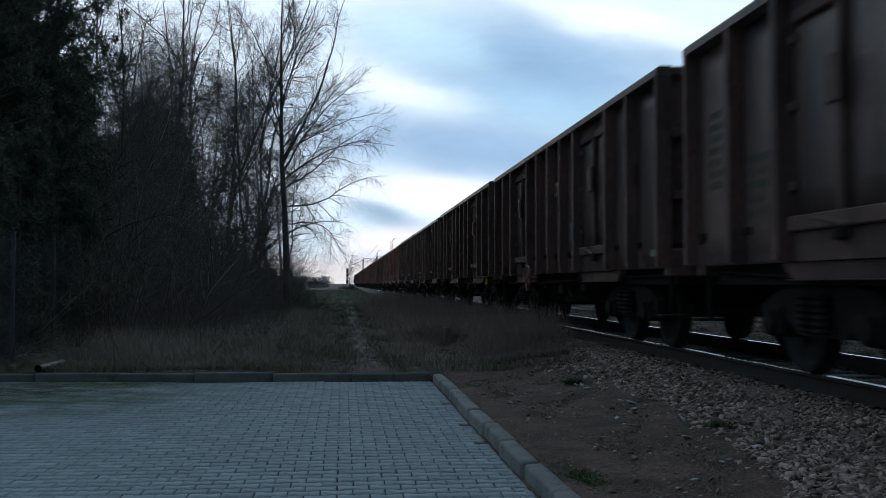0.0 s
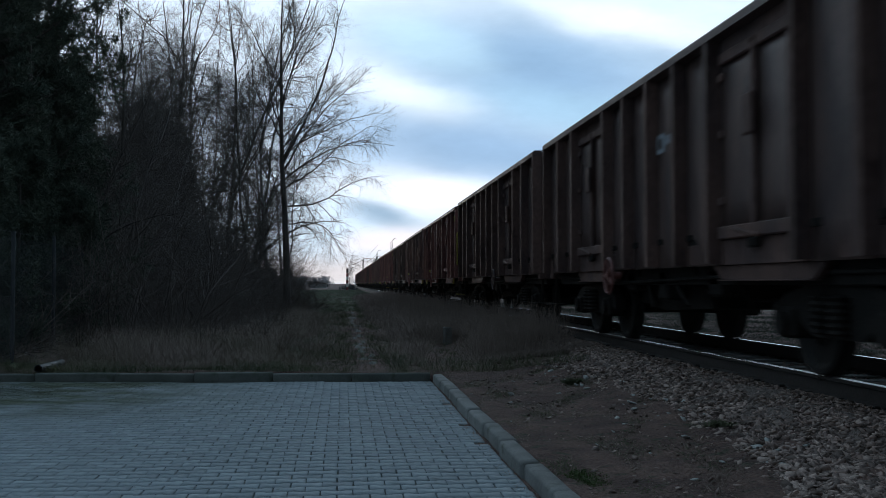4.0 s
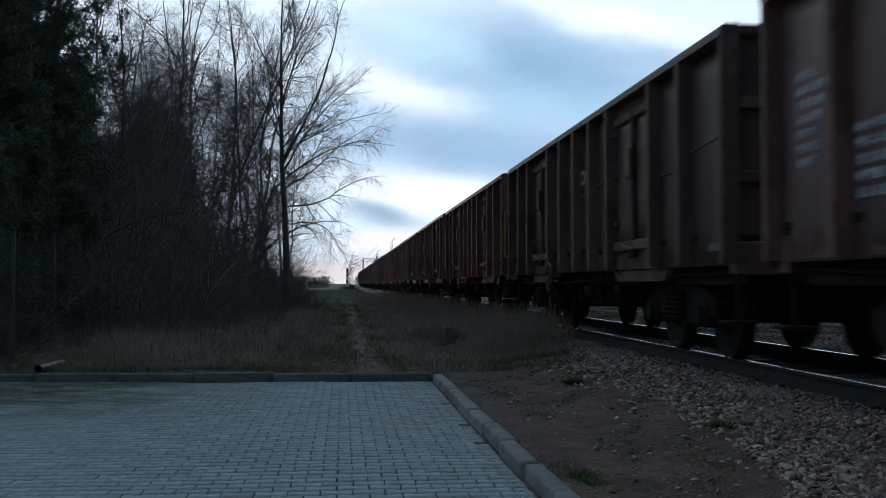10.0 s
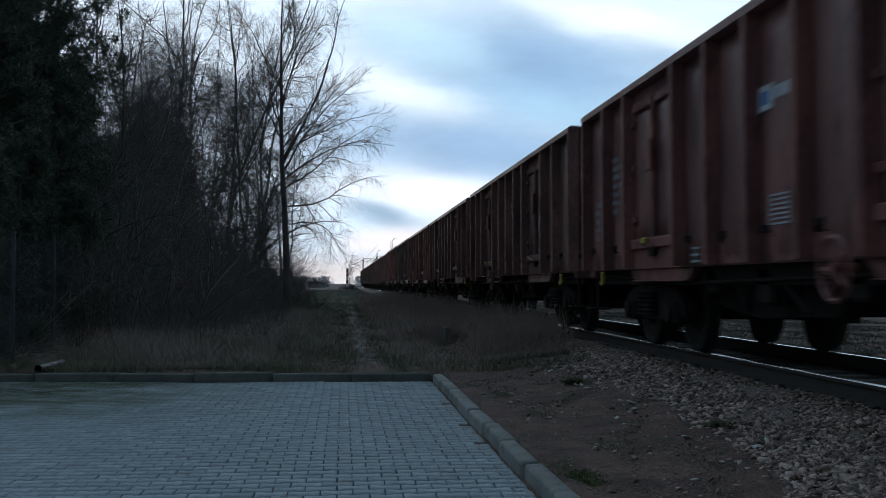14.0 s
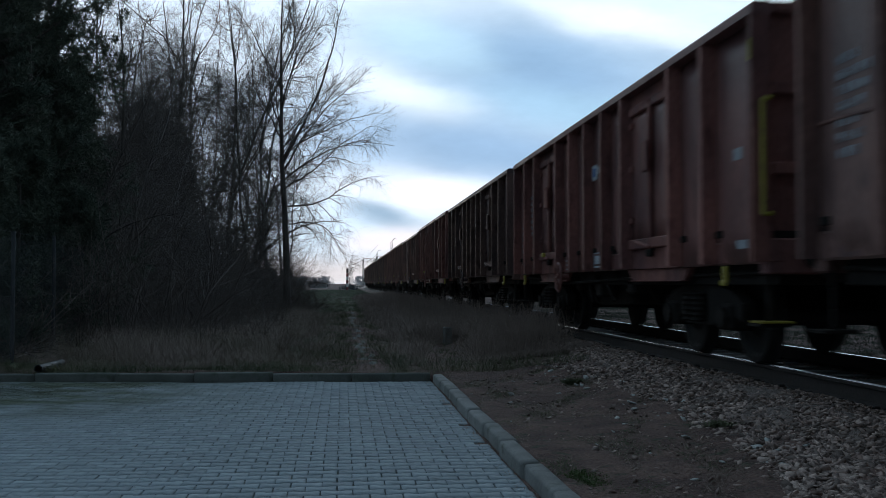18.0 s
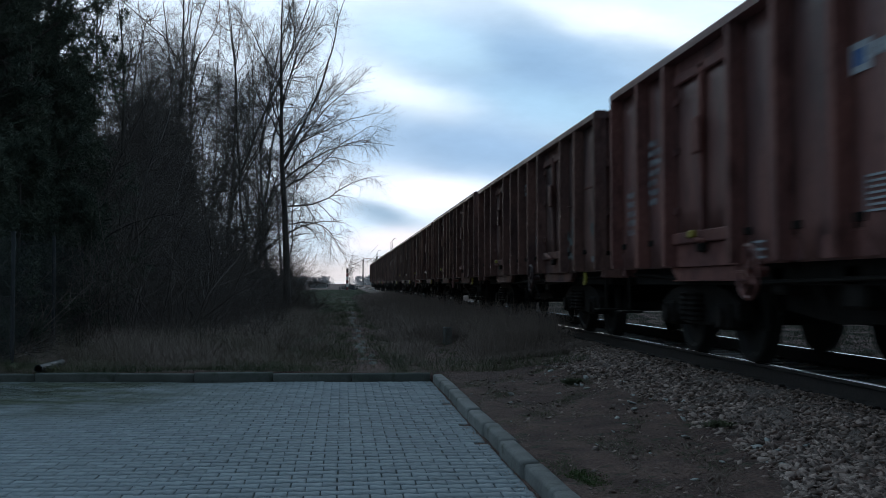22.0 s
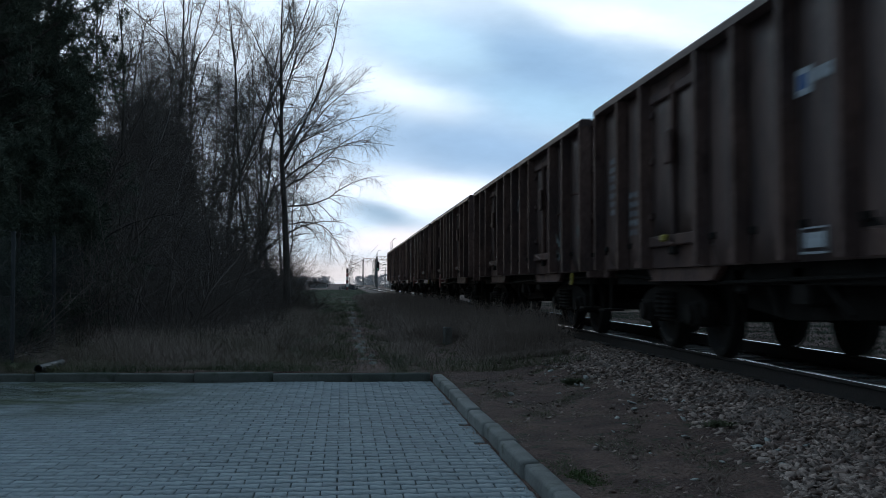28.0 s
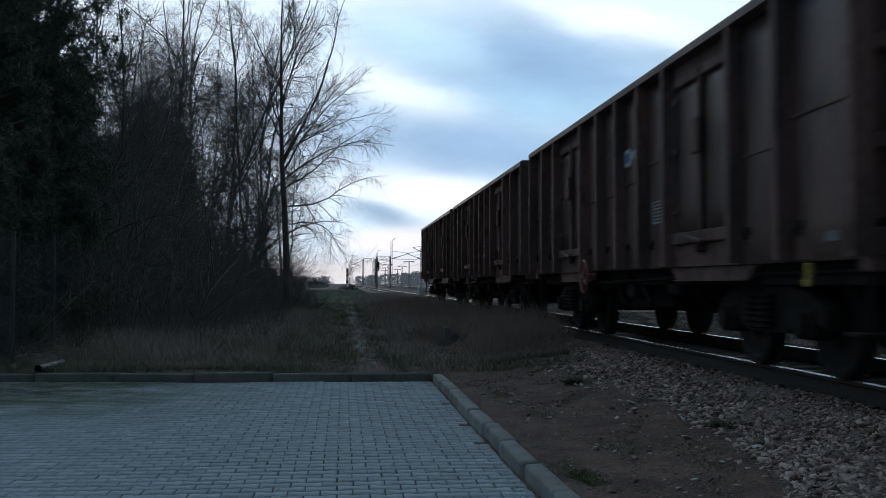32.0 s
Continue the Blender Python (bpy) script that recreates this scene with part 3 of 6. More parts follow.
def lathe(profile, n):
    """A closed solid of revolution round the x axis, from (x, radius) pairs."""
    bm = bmesh.new()
    rings = [[bm.verts.new((x, max(r, 0.002) * math.cos(2 * math.pi * i / n), max(r, 0.002) * math.sin(2 * math.pi * i / n))) for i in range(n)] for x, r in profile]
    for p, q in zip(rings, rings[1:]):
        for i in range(n):
            bm.faces.new((p[i], p[(i + 1) % n], q[(i + 1) % n], q[i]))
    bm.faces.new(rings[0][::-1])
    bm.faces.new(rings[-1])
    return bm


def bogie_parts(wagon, y):
    bogie = part("bogie", boxes((-0.95, 0.95, -0.16, 0.16, 0.52, 0.80), (-0.35, 0.35, -0.35, 0.35, 0.74, 0.86), bevel=0.02), UNDER, wagon, "grimy cast two-axle bogie",
                 Matrix.Translation((0, y, 0)))
    for sx in (-1, 1):
        outline = [(-1.25, 0.42), (-1.25, 0.60), (-0.95, 0.72), (-0.45, 0.80), (0.45, 0.80), (0.95, 0.72), (1.25, 0.60), (1.25, 0.42), (0.85, 0.55), (0.42, 0.36),
                   (-0.42, 0.36), (-0.85, 0.55)]
        bm = bmesh.new()
        extrude(bm, outline, sx * 0.94, sx * 1.08, "x")
        part("side_frame", bm, UNDER, bogie)
        for dy in (-0.9, 0.9):
            bm = boxes((sx * 1.0 - 0.13, sx * 1.0 + 0.13, dy - 0.17, dy + 0.17, 0.33, 0.60), bevel=0.03)
            cyl(bm, (sx * 1.08, dy, 0.46), (sx * 1.18, dy, 0.46), 0.11, n=12)
            part("axle_box", bm, UNDER, bogie)
        for k in (-0.15, 0.15):
            coil = [(0.0, 0.03)] + [(0.02 + 0.028 * j, 0.10 if j % 2 == 0 else 0.075) for j in range(11)] + [(0.32, 0.03)]
            part("spring", lathe(coil, 10), UNDER, bogie, m=pose(sx * 1.13, k, 0.39) @ pose(0, 0, 0, 0, -90, 0))
        part("brake_rigging", rods(((sx * 0.80, -1.35, 0.35), (sx * 0.80, -1.35, 0.75), 0.03), ((sx * 0.8, -1.38, 0.36), (sx * 0.8, 1.38, 0.36), 0.022),
                                   ((sx * 0.80, 1.35, 0.35), (sx * 0.80, 1.35, 0.75), 0.03), n=6), UNDER, bogie)
    sets = []
    for dy in (-0.9, 0.9):
        half = [(0.0, 0.085), (0.60, 0.085), (0.66, 0.14), (0.68, 0.20), (0.685, 0.485), (0.715, 0.490), (0.72, 0.462), (0.835, 0.455), (0.84, 0.40), (0.80, 0.36), (0.80, 0.20),
                (0.87, 0.14), (0.875, 0.085), (1.05, 0.08), (1.05, 0.0)]
        bm = lathe([(-a, r) for a, r in half[::-1]] + half[1:], 26)
        ob = part("wheelset", bm, WHEEL, bogie, "worn steel wheels on an axle", Matrix.Translation((0, dy, WHEEL_R)))
        ob["spin"] = 1
        sets.append(ob)
    return sets


def sheet(y0, y1, z0, z1, sx, swell, rng):
    """A side sheet, dented a little between the ribs."""
    nu, nv = 6, 8
    v, q = [], []
    for j in range(nv):
        for i in range(nu):
            a, b = i / (nu - 1), j / (nv - 1)
            out = SIDE + swell * math.sin(math.pi * a) * math.sin(math.pi * b) + rng.uniform(-1, 1) * 0.004 * (0 < i < nu - 1)
            v.append((sx * out, y0 + (y1 - y0) * a, z0 + (z1 - z0) * b))
    for j in range(nv - 1):
        for i in range(nu - 1):
            k = j * nu + i
            q.append((k, k + 1, k + nu + 1, k + nu))
    n = len(v)
    back = [(sx * (SIDE - 0.02), y, z) for _, y, z in v]
    ring = list(range(nu)) + [j * nu + nu - 1 for j in range(1, nv)] + [(nv - 1) * nu + i for i in range(nu - 2, -1, -1)] + [j * nu for j in range(nv - 2, 0, -1)]
    q += [(ring[i], ring[i - 1], n + ring[i - 1], n + ring[i]) for i in range(len(ring))]
    q.append((n, n + nu - 1, n + nv * nu - 1, n + (nv - 1) * nu))
    me = mesh_of("side_sheet", np.array(v + back), np.array(q), SHEET, True)
    return me


def build_wagon(rng, tall=3.25):
    """An open bogie coal wagon with two double doors a side. Rail top is z = 0."""
    w = thing("open_wagon", "open coal wagon", "railway wagon", group="coal train")
    top = tall - 0.11
    # underframe: centre sill, solebars, floor
    part("centre_sill", boxes((-0.25, 0.25, -6.4, 6.4, 0.86, 1.18), bevel=0.01), UNDER, w)
    # fillers added down to eye height to shut out sky below the floor
    for sx in (-1, 1):
        part("underfloor_beam", boxes(tuple(sorted((sx * 0.62, sx * 1.14))) + (-6.35, 6.35, 0.785, 1.195), bevel=0.01), UNDER, w)
    part("floor_plate", boxes((-SIDE, SIDE, -6.5, 6.5, 1.20, 1.26)), UNDER, w)
    for sx in (-1, 1):
        part("solebar", boxes(*[tuple(sorted((sx * 1.15, sx * 1.285))) + (-6.55, 6.55, 0.98, 1.195)], bevel=0.015), WAGON, w)
        for d in DOORS:
            # the deep sill beneath each door, with slanting ends
            bm = extrude(bmesh.new(), [(d - 1.25, 0.972), (d - 1.05, 0.84), (d + 1.05, 0.84), (d + 1.25, 0.972)], *sorted((sx * (SIDE - 0.10), sx * (SIDE - 0.022))), "x")
            sill = part("door_sill", bm, WAGON, w)
            part("sill_lip", boxes(tuple(sorted((sx * (SIDE - 0.09), sx * (SIDE + 0.015)))) + (d - 1.05, d + 1.05, 0.824, 0.838), bevel=0.004), WAGON, sill)
            part("apron_plate", boxes(tuple(sorted((sx * (SIDE - 0.02), sx * (SIDE + 0.012)))) + (d - 0.93, d + 0.93, 0.976, 1.217), bevel=0.004), WAGON, w)
        # side sheets
        for a, b in zip(RIBS, RIBS[1:]):
            if b - a > 1.5:
                continue
            piece("side_sheet", sheet(a + 0.06, b - 0.06, 0.975, top + 0.045, sx, 0.014, rng), w)
        # ribs: hat sections that narrow to the top
        for r in RIBS:
            wide = 0.07 if abs(r) < 6.4 else 0.05
            bm = bmesh.new()
            o = [(sx * (SIDE - 0.02), r - wide), (sx * (SIDE + 0.148), r - wide * 0.8), (sx * (SIDE + 0.148), r + wide * 0.8), (sx * (SIDE - 0.02), r + wide)]
            extrude(bm, o, 0.99, top + 0.043, "z")
            part("side_rib", bm, WAGON, w)
        for a, b in zip(RIBS, RIBS[1:]):
            if b - a < 1.5:
                part("lashing_pocket", boxes(tuple(sorted((sx * (SIDE + 0.004), sx * (SIDE + 0.03)))) + (b - 0.24, b - 0.08, 1.24, 1.31), bevel=0.008), UNDER, w)
        # doors: two leaves, head plates, lock bar, hinges
        for d in DOORS:
            for leaf in (-1, 1):
                y0, y1 = sorted((d + leaf * 0.004, d + leaf * 0.92))
                door = piece("door_leaf", sheet(y0, y1, 1.34, top - 0.135, sx, 0.02, rng), w)
                part("head_plate", boxes(tuple(sorted((sx * (SIDE + 0.002), sx * (SIDE + 0.055)))) + (y0 + 0.05, y1 - 0.04, top - 0.25, top - 0.14), bevel=0.012), WAGON, door)
                for hz in (1.55, 2.2, 2.75):
                    yy = d + leaf * 0.89
                    part("hinge", boxes(tuple(sorted((sx * (SIDE + 0.002), sx * (SIDE + 0.045)))) + (yy - 0.06, yy + 0.06, hz, hz + 0.08), bevel=0.01), WAGON, door)
            part("door_lintel", boxes(tuple(sorted((sx * (SIDE - 0.02), sx * (SIDE + 0.02)))) + (d - 0.93, d + 0.93, top - 0.14, top + 0.04), bevel=0.004), WAGON, w)
            bar = part("lock_bar", boxes(tuple(sorted((sx * (SIDE + 0.01), sx * (SIDE + 0.07)))) + (d - 0.035, d + 0.035, 1.26, top - 0.2), bevel=0.012), WAGON, w)
            part("lock_case", boxes(tuple(sorted((sx * (SIDE + 0.072), sx * (SIDE + 0.12)))) + (d - 0.10, d + 0.12, 2.12, 2.50), bevel=0.02), WAGON, bar)
            part("lock_handle", rods(((sx * (SIDE + 0.13), d - 0.25, 1.22), (sx * (SIDE + 0.13), d + 0.30, 1.30), 0.022)), WAGON, bar)
            part("lock_gear", boxes(tuple(sorted((sx * (SIDE + 0.014), sx * (SIDE + 0.075)))) + (d - 0.08, d + 0.13, 1.12, 1.217), bevel=0.02), UNDER, bar)
            part("door_ledge", boxes(tuple(sorted((sx * (SIDE - 0.02), sx * (SIDE + 0.065)))) + (d - 0.93, d + 0.93, 1.22, 1.345), bevel=0.012), WAGON, w)
        # top chord
        o = [(sx * (SIDE - 0.035), top), (sx * (SIDE + 0.150), top), (sx * (SIDE + 0.150), top + 0.072), (sx * (SIDE + 0.110), tall), (sx * (SIDE - 0.035), tall)]
        part("top_chord", extrude(bmesh.new(), o, -6.55, 6.55), CHORD, w)
    for sy in (-1, 1):
        part("end_wall", boxes((-SIDE + 0.02, SIDE - 0.02) + tuple(sorted((sy * 6.42, sy * 6.47))) + (1.20, top)), WAGON, w)
        part("end_chord", boxes((-SIDE + 0.037, SIDE - 0.037) + tuple(sorted((sy * 6.40, sy * 6.55))) + (top + 0.003, tall - 0.003), bevel=0.02), WAGON, w)
        for x in (-0.75, 0.0, 0.75):
            part("end_rib", boxes((x - 0.07, x + 0.07) + tuple(sorted((sy * 6.47, sy * 6.56))) + (1.0, top), bevel=0.015), WAGON, w)
        for z in (1.75, 2.45):
            part("end_girt", boxes((-SIDE + 0.03, SIDE - 0.03) + tuple(sorted((sy * 6.472, sy * 6.53))) + (z, z + 0.11), bevel=0.012), WAGON, w)
        part("headstock", boxes((-1.30, 1.30) + tuple(sorted((sy * 6.36, sy * 6.545))) + (0.88, 1.195), bevel=0.015), WAGON, w)
        for x in (-0.87, 0.87):
            bm = bmesh.new()
            cyl(bm, (x, sy * 6.55, 1.05), (x, sy * 6.92, 1.05), 0.09, n=14)
            cyl(bm, (x, sy * 6.55, 1.05), (x, sy * 6.75, 1.05), 0.125, n=14)
            cyl(bm, (x, sy * 6.92, 1.05), (x, sy * 6.99, 1.05), 0.22, 0.24, n=18)
            part("buffer", bm, UNDER, w, "grimy round buffer")
        bm = rods(((0, sy * 6.54, 1.03), (0, sy * 6.98, 0.96), 0.035), ((0.05, sy * 6.8, 1.0), (0.05, sy * 6.95, 0.62), 0.025), ((0.3, sy * 6.55, 0.95), (0.28, sy * 6.85, 0.55), 0.03), n=8)
        part("coupling", bm, UNDER, w)
        for x in (-1.22, 1.22):
            part("corner_step", boxes((x - 0.15, x + 0.15) + tuple(sorted((sy * 6.25, sy * 6.50))) + (0.42, 0.45), (x - 0.02, x + 0.02, sy * 6.38 - 0.02, sy * 6.38 + 0.02, 0.45, 0.96),
                                      bevel=0.006), UNDER, w)
    # brake gear, air tank
    bm = bmesh.new()
    cyl(bm, (0.55, -0.6, 0.72), (0.55, 0.7, 0.72), 0.2, n=16)
    part("air_tank", bm, UNDER, w)
    part("brake_linkage", rods(((-0.4, -3.0, 0.62), (-0.4, 3.0, 0.62), 0.025), ((0.2, -2.6, 0.55), (0.2, 2.6, 0.55), 0.02), ((-1.0, -0.3, 0.80), (-0.2, -0.3, 0.80), 0.04), n=6), UNDER, w)
    bm = extrude(bmesh.new(), [(-0.7, 0.96), (-0.55, 0.52), (1.2, 0.46), (2.3, 0.56), (2.5, 0.96)], -0.85, 0.85, "x")
    part("brake_equipment", bm, UNDER, w, "black brake gear hung under the floor")
    # pipes, brackets and stays below the floor
    for sx in (-1, 1):
        for y0, z0, y1, z1 in ((-6.3, 0.90, -2.6, 0.88), (-2.6, 0.88, 2.6, 0.80), (2.6, 0.80, 6.3, 0.92)):
            part("brake_pipe", rods(((sx * 1.17, y0, z0), (sx * 1.17, y1, z1), 0.022), n=6), UNDER, w)
        for y in (-2.0, -0.9, 1.3, 2.2):
            part("stay", rods(((sx * 1.19, y, 0.98), (sx * 0.85, y + 0.12, 0.52), 0.028), n=6), UNDER, w)
        for y, zz in ((-1.45, 0.66), (0.35, 0.60), (1.75, 0.70)):
            part("gear_box", boxes((sx * 1.02 - 0.12, sx * 1.02 + 0.12, y - 0.16, y + 0.18, zz, 0.96), bevel=0.03), UNDER, w)
        part("lever", rods(((sx * 1.12, -0.55, 0.55), (sx * 1.12, 0.15, 0.93), 0.02), n=6), UNDER, w)
        part("lever", rods(((sx * 1.12, 0.8, 0.5), (sx * 1.12, 1.1, 0.93), 0.02), n=6), UNDER, w)
    for y in (-4.1, 4.1):
        bogie_parts(w, y)
    return w


def hand_wheel():
    bm = bmesh.new()
    n, R, r = 28, 0.225, 0.022
    ring = [[bm.verts.new((r * math.cos(b), (R + r * math.sin(b)) * math.cos(a), (R + r * math.sin(b)) * math.sin(a))) for b in (0, 1.57, 3.14, 4.71)]
            for a in (2 * math.pi * i / n for i in range(n))]
    for i in range(n):
        for j in range(4):
            bm.faces.new((ring[i][j], ring[(i + 1) % n][j], ring[(i + 1) % n][(j + 1) % 4], ring[i][(j + 1) % 4]))
    for k in range(5):
        a = 2 * math.pi * k / 5
        cyl(bm, (0, 0, 0), (0, R * math.cos(a), R * math.sin(a)), 0.018, n=6)
    cyl(bm, (-0.03, 0, 0), (0.16, 0, 0), 0.045, n=10)
    return bm_mesh("hand_brake_wheel", bm, BRAKE_RED)


def bars(rows, mat, name):
    """Thin painted bars (y0, y1, z0, z1), a few millimetres thick, on the side that faces -x."""
    return bm_mesh(name, boxes(*[(-0.004, 0.0, *r) for r in rows]), mat)


def emblem_meshes():
    """A rhomb with a hollow, then a word as plain strokes: no letters."""
    a = bmesh.new()
    for y0, y1, z0, z1 in ((0.0, 0.36, 0.11, 0.16), (0.0, 0.36, -0.06, -0.01), (0.0, 0.09, -0.01, 0.11), (0.25, 0.36, -0.01, 0.11)):
        box(a, -0.004, 0.0, y0, y1, z0, z1)
    for k in range(5):
        y = -0.08 - k * 0.068
        box(a, -0.004, 0.0, y, y + 0.05, 0.01 + 0.015 * (k % 2), 0.12)
    return bm_mesh("emblem", a, MARK), bm_mesh("emblem_core", boxes((-0.005, -0.001, 0.09, 0.25, -0.01, 0.11)), BLUE)


# per wagon: paint, emblem tint, data writing (colour or None), hand wheel (0 none, 1 dark, 2 red), yellow fittings 0..2, extras, height step
DARK, BROWN, RED, GREY = (0.144, 0.093, 0.083), (0.212, 0.120, 0.105), (0.240, 0.112, 0.100), (0.152, 0.099, 0.088)
WHITE, PALE, TAN, FAINT, SAND = (1, 1, 1), (0.70, 0.70, 0.71), (0.75, 0.62, 0.38), (0.30, 0.28, 0.26), (0.42, 0.35, 0.24)
WAGONS = [
    (DARK, None, (0.22, 0.19, 0.14), 0, 0, "", 0.0), (DARK, TAN, SAND, 2, 0, "table", 0.0), (DARK, FAINT, FAINT, 0, 1, "plates", 0.02), (DARK, PALE, None, 2, 0, "", 0.0),
    (DARK, TAN, FAINT, 1, 0, "table fore", 0.02), (RED, WHITE, WHITE, 2, 2, "lime table", -0.02), (BROWN, WHITE, WHITE, 2, 1, "table", 0.0), (DARK, TAN, FAINT, 1, 0, "seam", -0.02),
    (RED, WHITE, WHITE, 2, 2, "table plates", 0.0), (RED, WHITE, PALE, 2, 2, "table fore", 0.02), (BROWN, PALE, PALE, 1, 1, "table", 0.02), (BROWN, WHITE, PALE, 2, 1, "table seam", 0.0),
    (RED, WHITE, PALE, 2, 2, "plates", 0.0), (GREY, SAND, FAINT, 1, 1, "", 0.02), (RED, WHITE, PALE, 2, 1, "table", 0.05), (BROWN, PALE, PALE, 1, 1, "graffiti table high fore seam", -0.02),
    (BROWN, WHITE, PALE, 2, 1, "fore", 0.02), (BROWN, PALE, PALE, 2, 1, "table", 0.0), (GREY, WHITE, PALE, 0, 1, "plates", 0.0), (GREY, FAINT, SAND, 0, 1, "graffiti seam", 0.0),
    (GREY, SAND, SAND, 2, 0, "seam", 0.02), (GREY, WHITE, FAINT, 2, 1, "table seam", 0.02), (GREY, PALE, FAINT, 1, 0, "", 0.0), (DARK, None, FAINT, 0, 0, "", 0.0),
]
WORDS = {DARK: "soot-dark brown", BROWN: "weathered brown", RED: "red-brown", GREY: "grey-brown"}
TRAIN = []


def dress(w, spec, rng, shapes):
    paint, tint, data, wheel, yellow, extra, _ = spec
    for o in w.children_recursive:
        k = rng.uniform(0.9, 1.1)
        o.color = (*[c * k for c in paint], 1)
    side = -SIDE - 0.018

    def stick(name, me, y, z, label="", colour=(1, 1, 1), x=side):
        ob = piece(name, me, w, label, Matrix.Translation((x, y, z)))
        ob.color = (*colour, 1)
        return ob

    height = 2.62 if "high" in extra else 2.36
    if tint:
        e = stick("emblem", shapes["emblem"], -0.30, height, "painted emblem of plain shapes", tint)
        if tint == WHITE:
            piece("emblem_core", shapes["core"], e)
    fade = data or FAINT
    if data:
        swap = paint != RED or "lime" in extra
        for key, y, z in (("data_low", 4.86 if swap else 5.90, 1.40), ("data_high", 5.86 if swap else 4.92, 1.66)):
            rows = shapes[key]
            panel = stick("data_panel", rows[0], y, z, "rows of painted writing", fade)
            for me in rows[1:]:
                line = piece("writing_row", me, panel)
                line.color = (*fade, 1)
    if "table" in extra:
        stick("data_table", shapes["table"], *((-0.42, 1.30) if paint == RED else (-1.45, 1.50)), "small white table of figures", (0.8, 0.8, 0.8))
    if "plates" in extra:
        stick("white_plate", shapes["placard"], -0.30, 1.03, "white plate", (1, 1, 1))
    if paint == RED and "lime" not in extra:
        stick("small_table", shapes["small_table"], 1.75, 1.02, "small white table of figures", (0.8, 0.8, 0.8))
        stick("small_plate", shapes["plate"], -5.85, 1.95, "white plate", (0.7, 0.7, 0.7))
    stick("small_plate", shapes["plate_small"], -5.95, 1.12, "white plate", fade)
    if "graffiti" in extra:
        for dy, dz, s in ((-4.7, 1.75, 0), (-4.3, 1.45, 1), (-5.9, 1.6, 2)):
            patch = stick("graffiti_patch", shapes["graffiti"][s][0], dy, dz, "faded grey-green graffiti", x=side - 0.003)
            for me in shapes["graffiti"][s][1:]:
                piece("paint_blot", me, patch)
    if "seam" in extra:
        for a, b in zip(RIBS, RIBS[1:]):
            if b - a > 1.5:
                continue
            z = 2.08 + rng.uniform(-0.12, 0.16)
            seam = stick("weld_seam", shapes["seam"], (a + b) / 2, z, "raised weld seam across the side sheet", paint, x=-SIDE - 0.021)
            seam.matrix_basis = seam.matrix_basis @ pose(0, 0, 0, rng.uniform(-3, 3)) @ Matrix.Diagonal((1, (b - a) - 0.14, 1, 1))
    if "lime" in extra:
        card = stick("placard", shapes["lime"], 1.79, 1.28, "yellow-green placard")
        for me in shapes["lime_rows"]:
            piece("writing_bar", me, card)
    if wheel:
        c = (1, 1, 1) if wheel == 2 else (0.25, 0.3, 0.35)
        ob = piece("hand_brake_wheel", shapes["wheel"], w, "red hand brake wheel" if wheel == 2 else "dark hand brake wheel", Matrix.Translation((-1.52, -1.88 if "fore" in extra else 1.47, 0.90)))
        ob.color = (*c, 1)
    if yellow:
        for y in (-5.68, 5.5) if yellow == 2 else (-5.68,):
            stick("yellow_bracket", shapes["bracket"], y, 0.86, "yellow lashing bracket", x=-1.37)
        if yellow == 2:
            for sy in (-1, 1):
                stick("grab_rail", shapes["grab"], sy * 6.60, 1.4, "yellow grab rail", x=-1.36)
            stick("grab_rail", shapes["grab_short"], -6.5, 2.75, "yellow grab rail", x=-1.42)
            stick("step_plate", shapes["step"], -6.42, 0.46, "yellow step", x=-1.22)
        if data in (WHITE, PALE):
            stick("lock_knob", shapes["knob"], 3.2, 1.30, "yellow lock knob", x=-SIDE - 0.15)


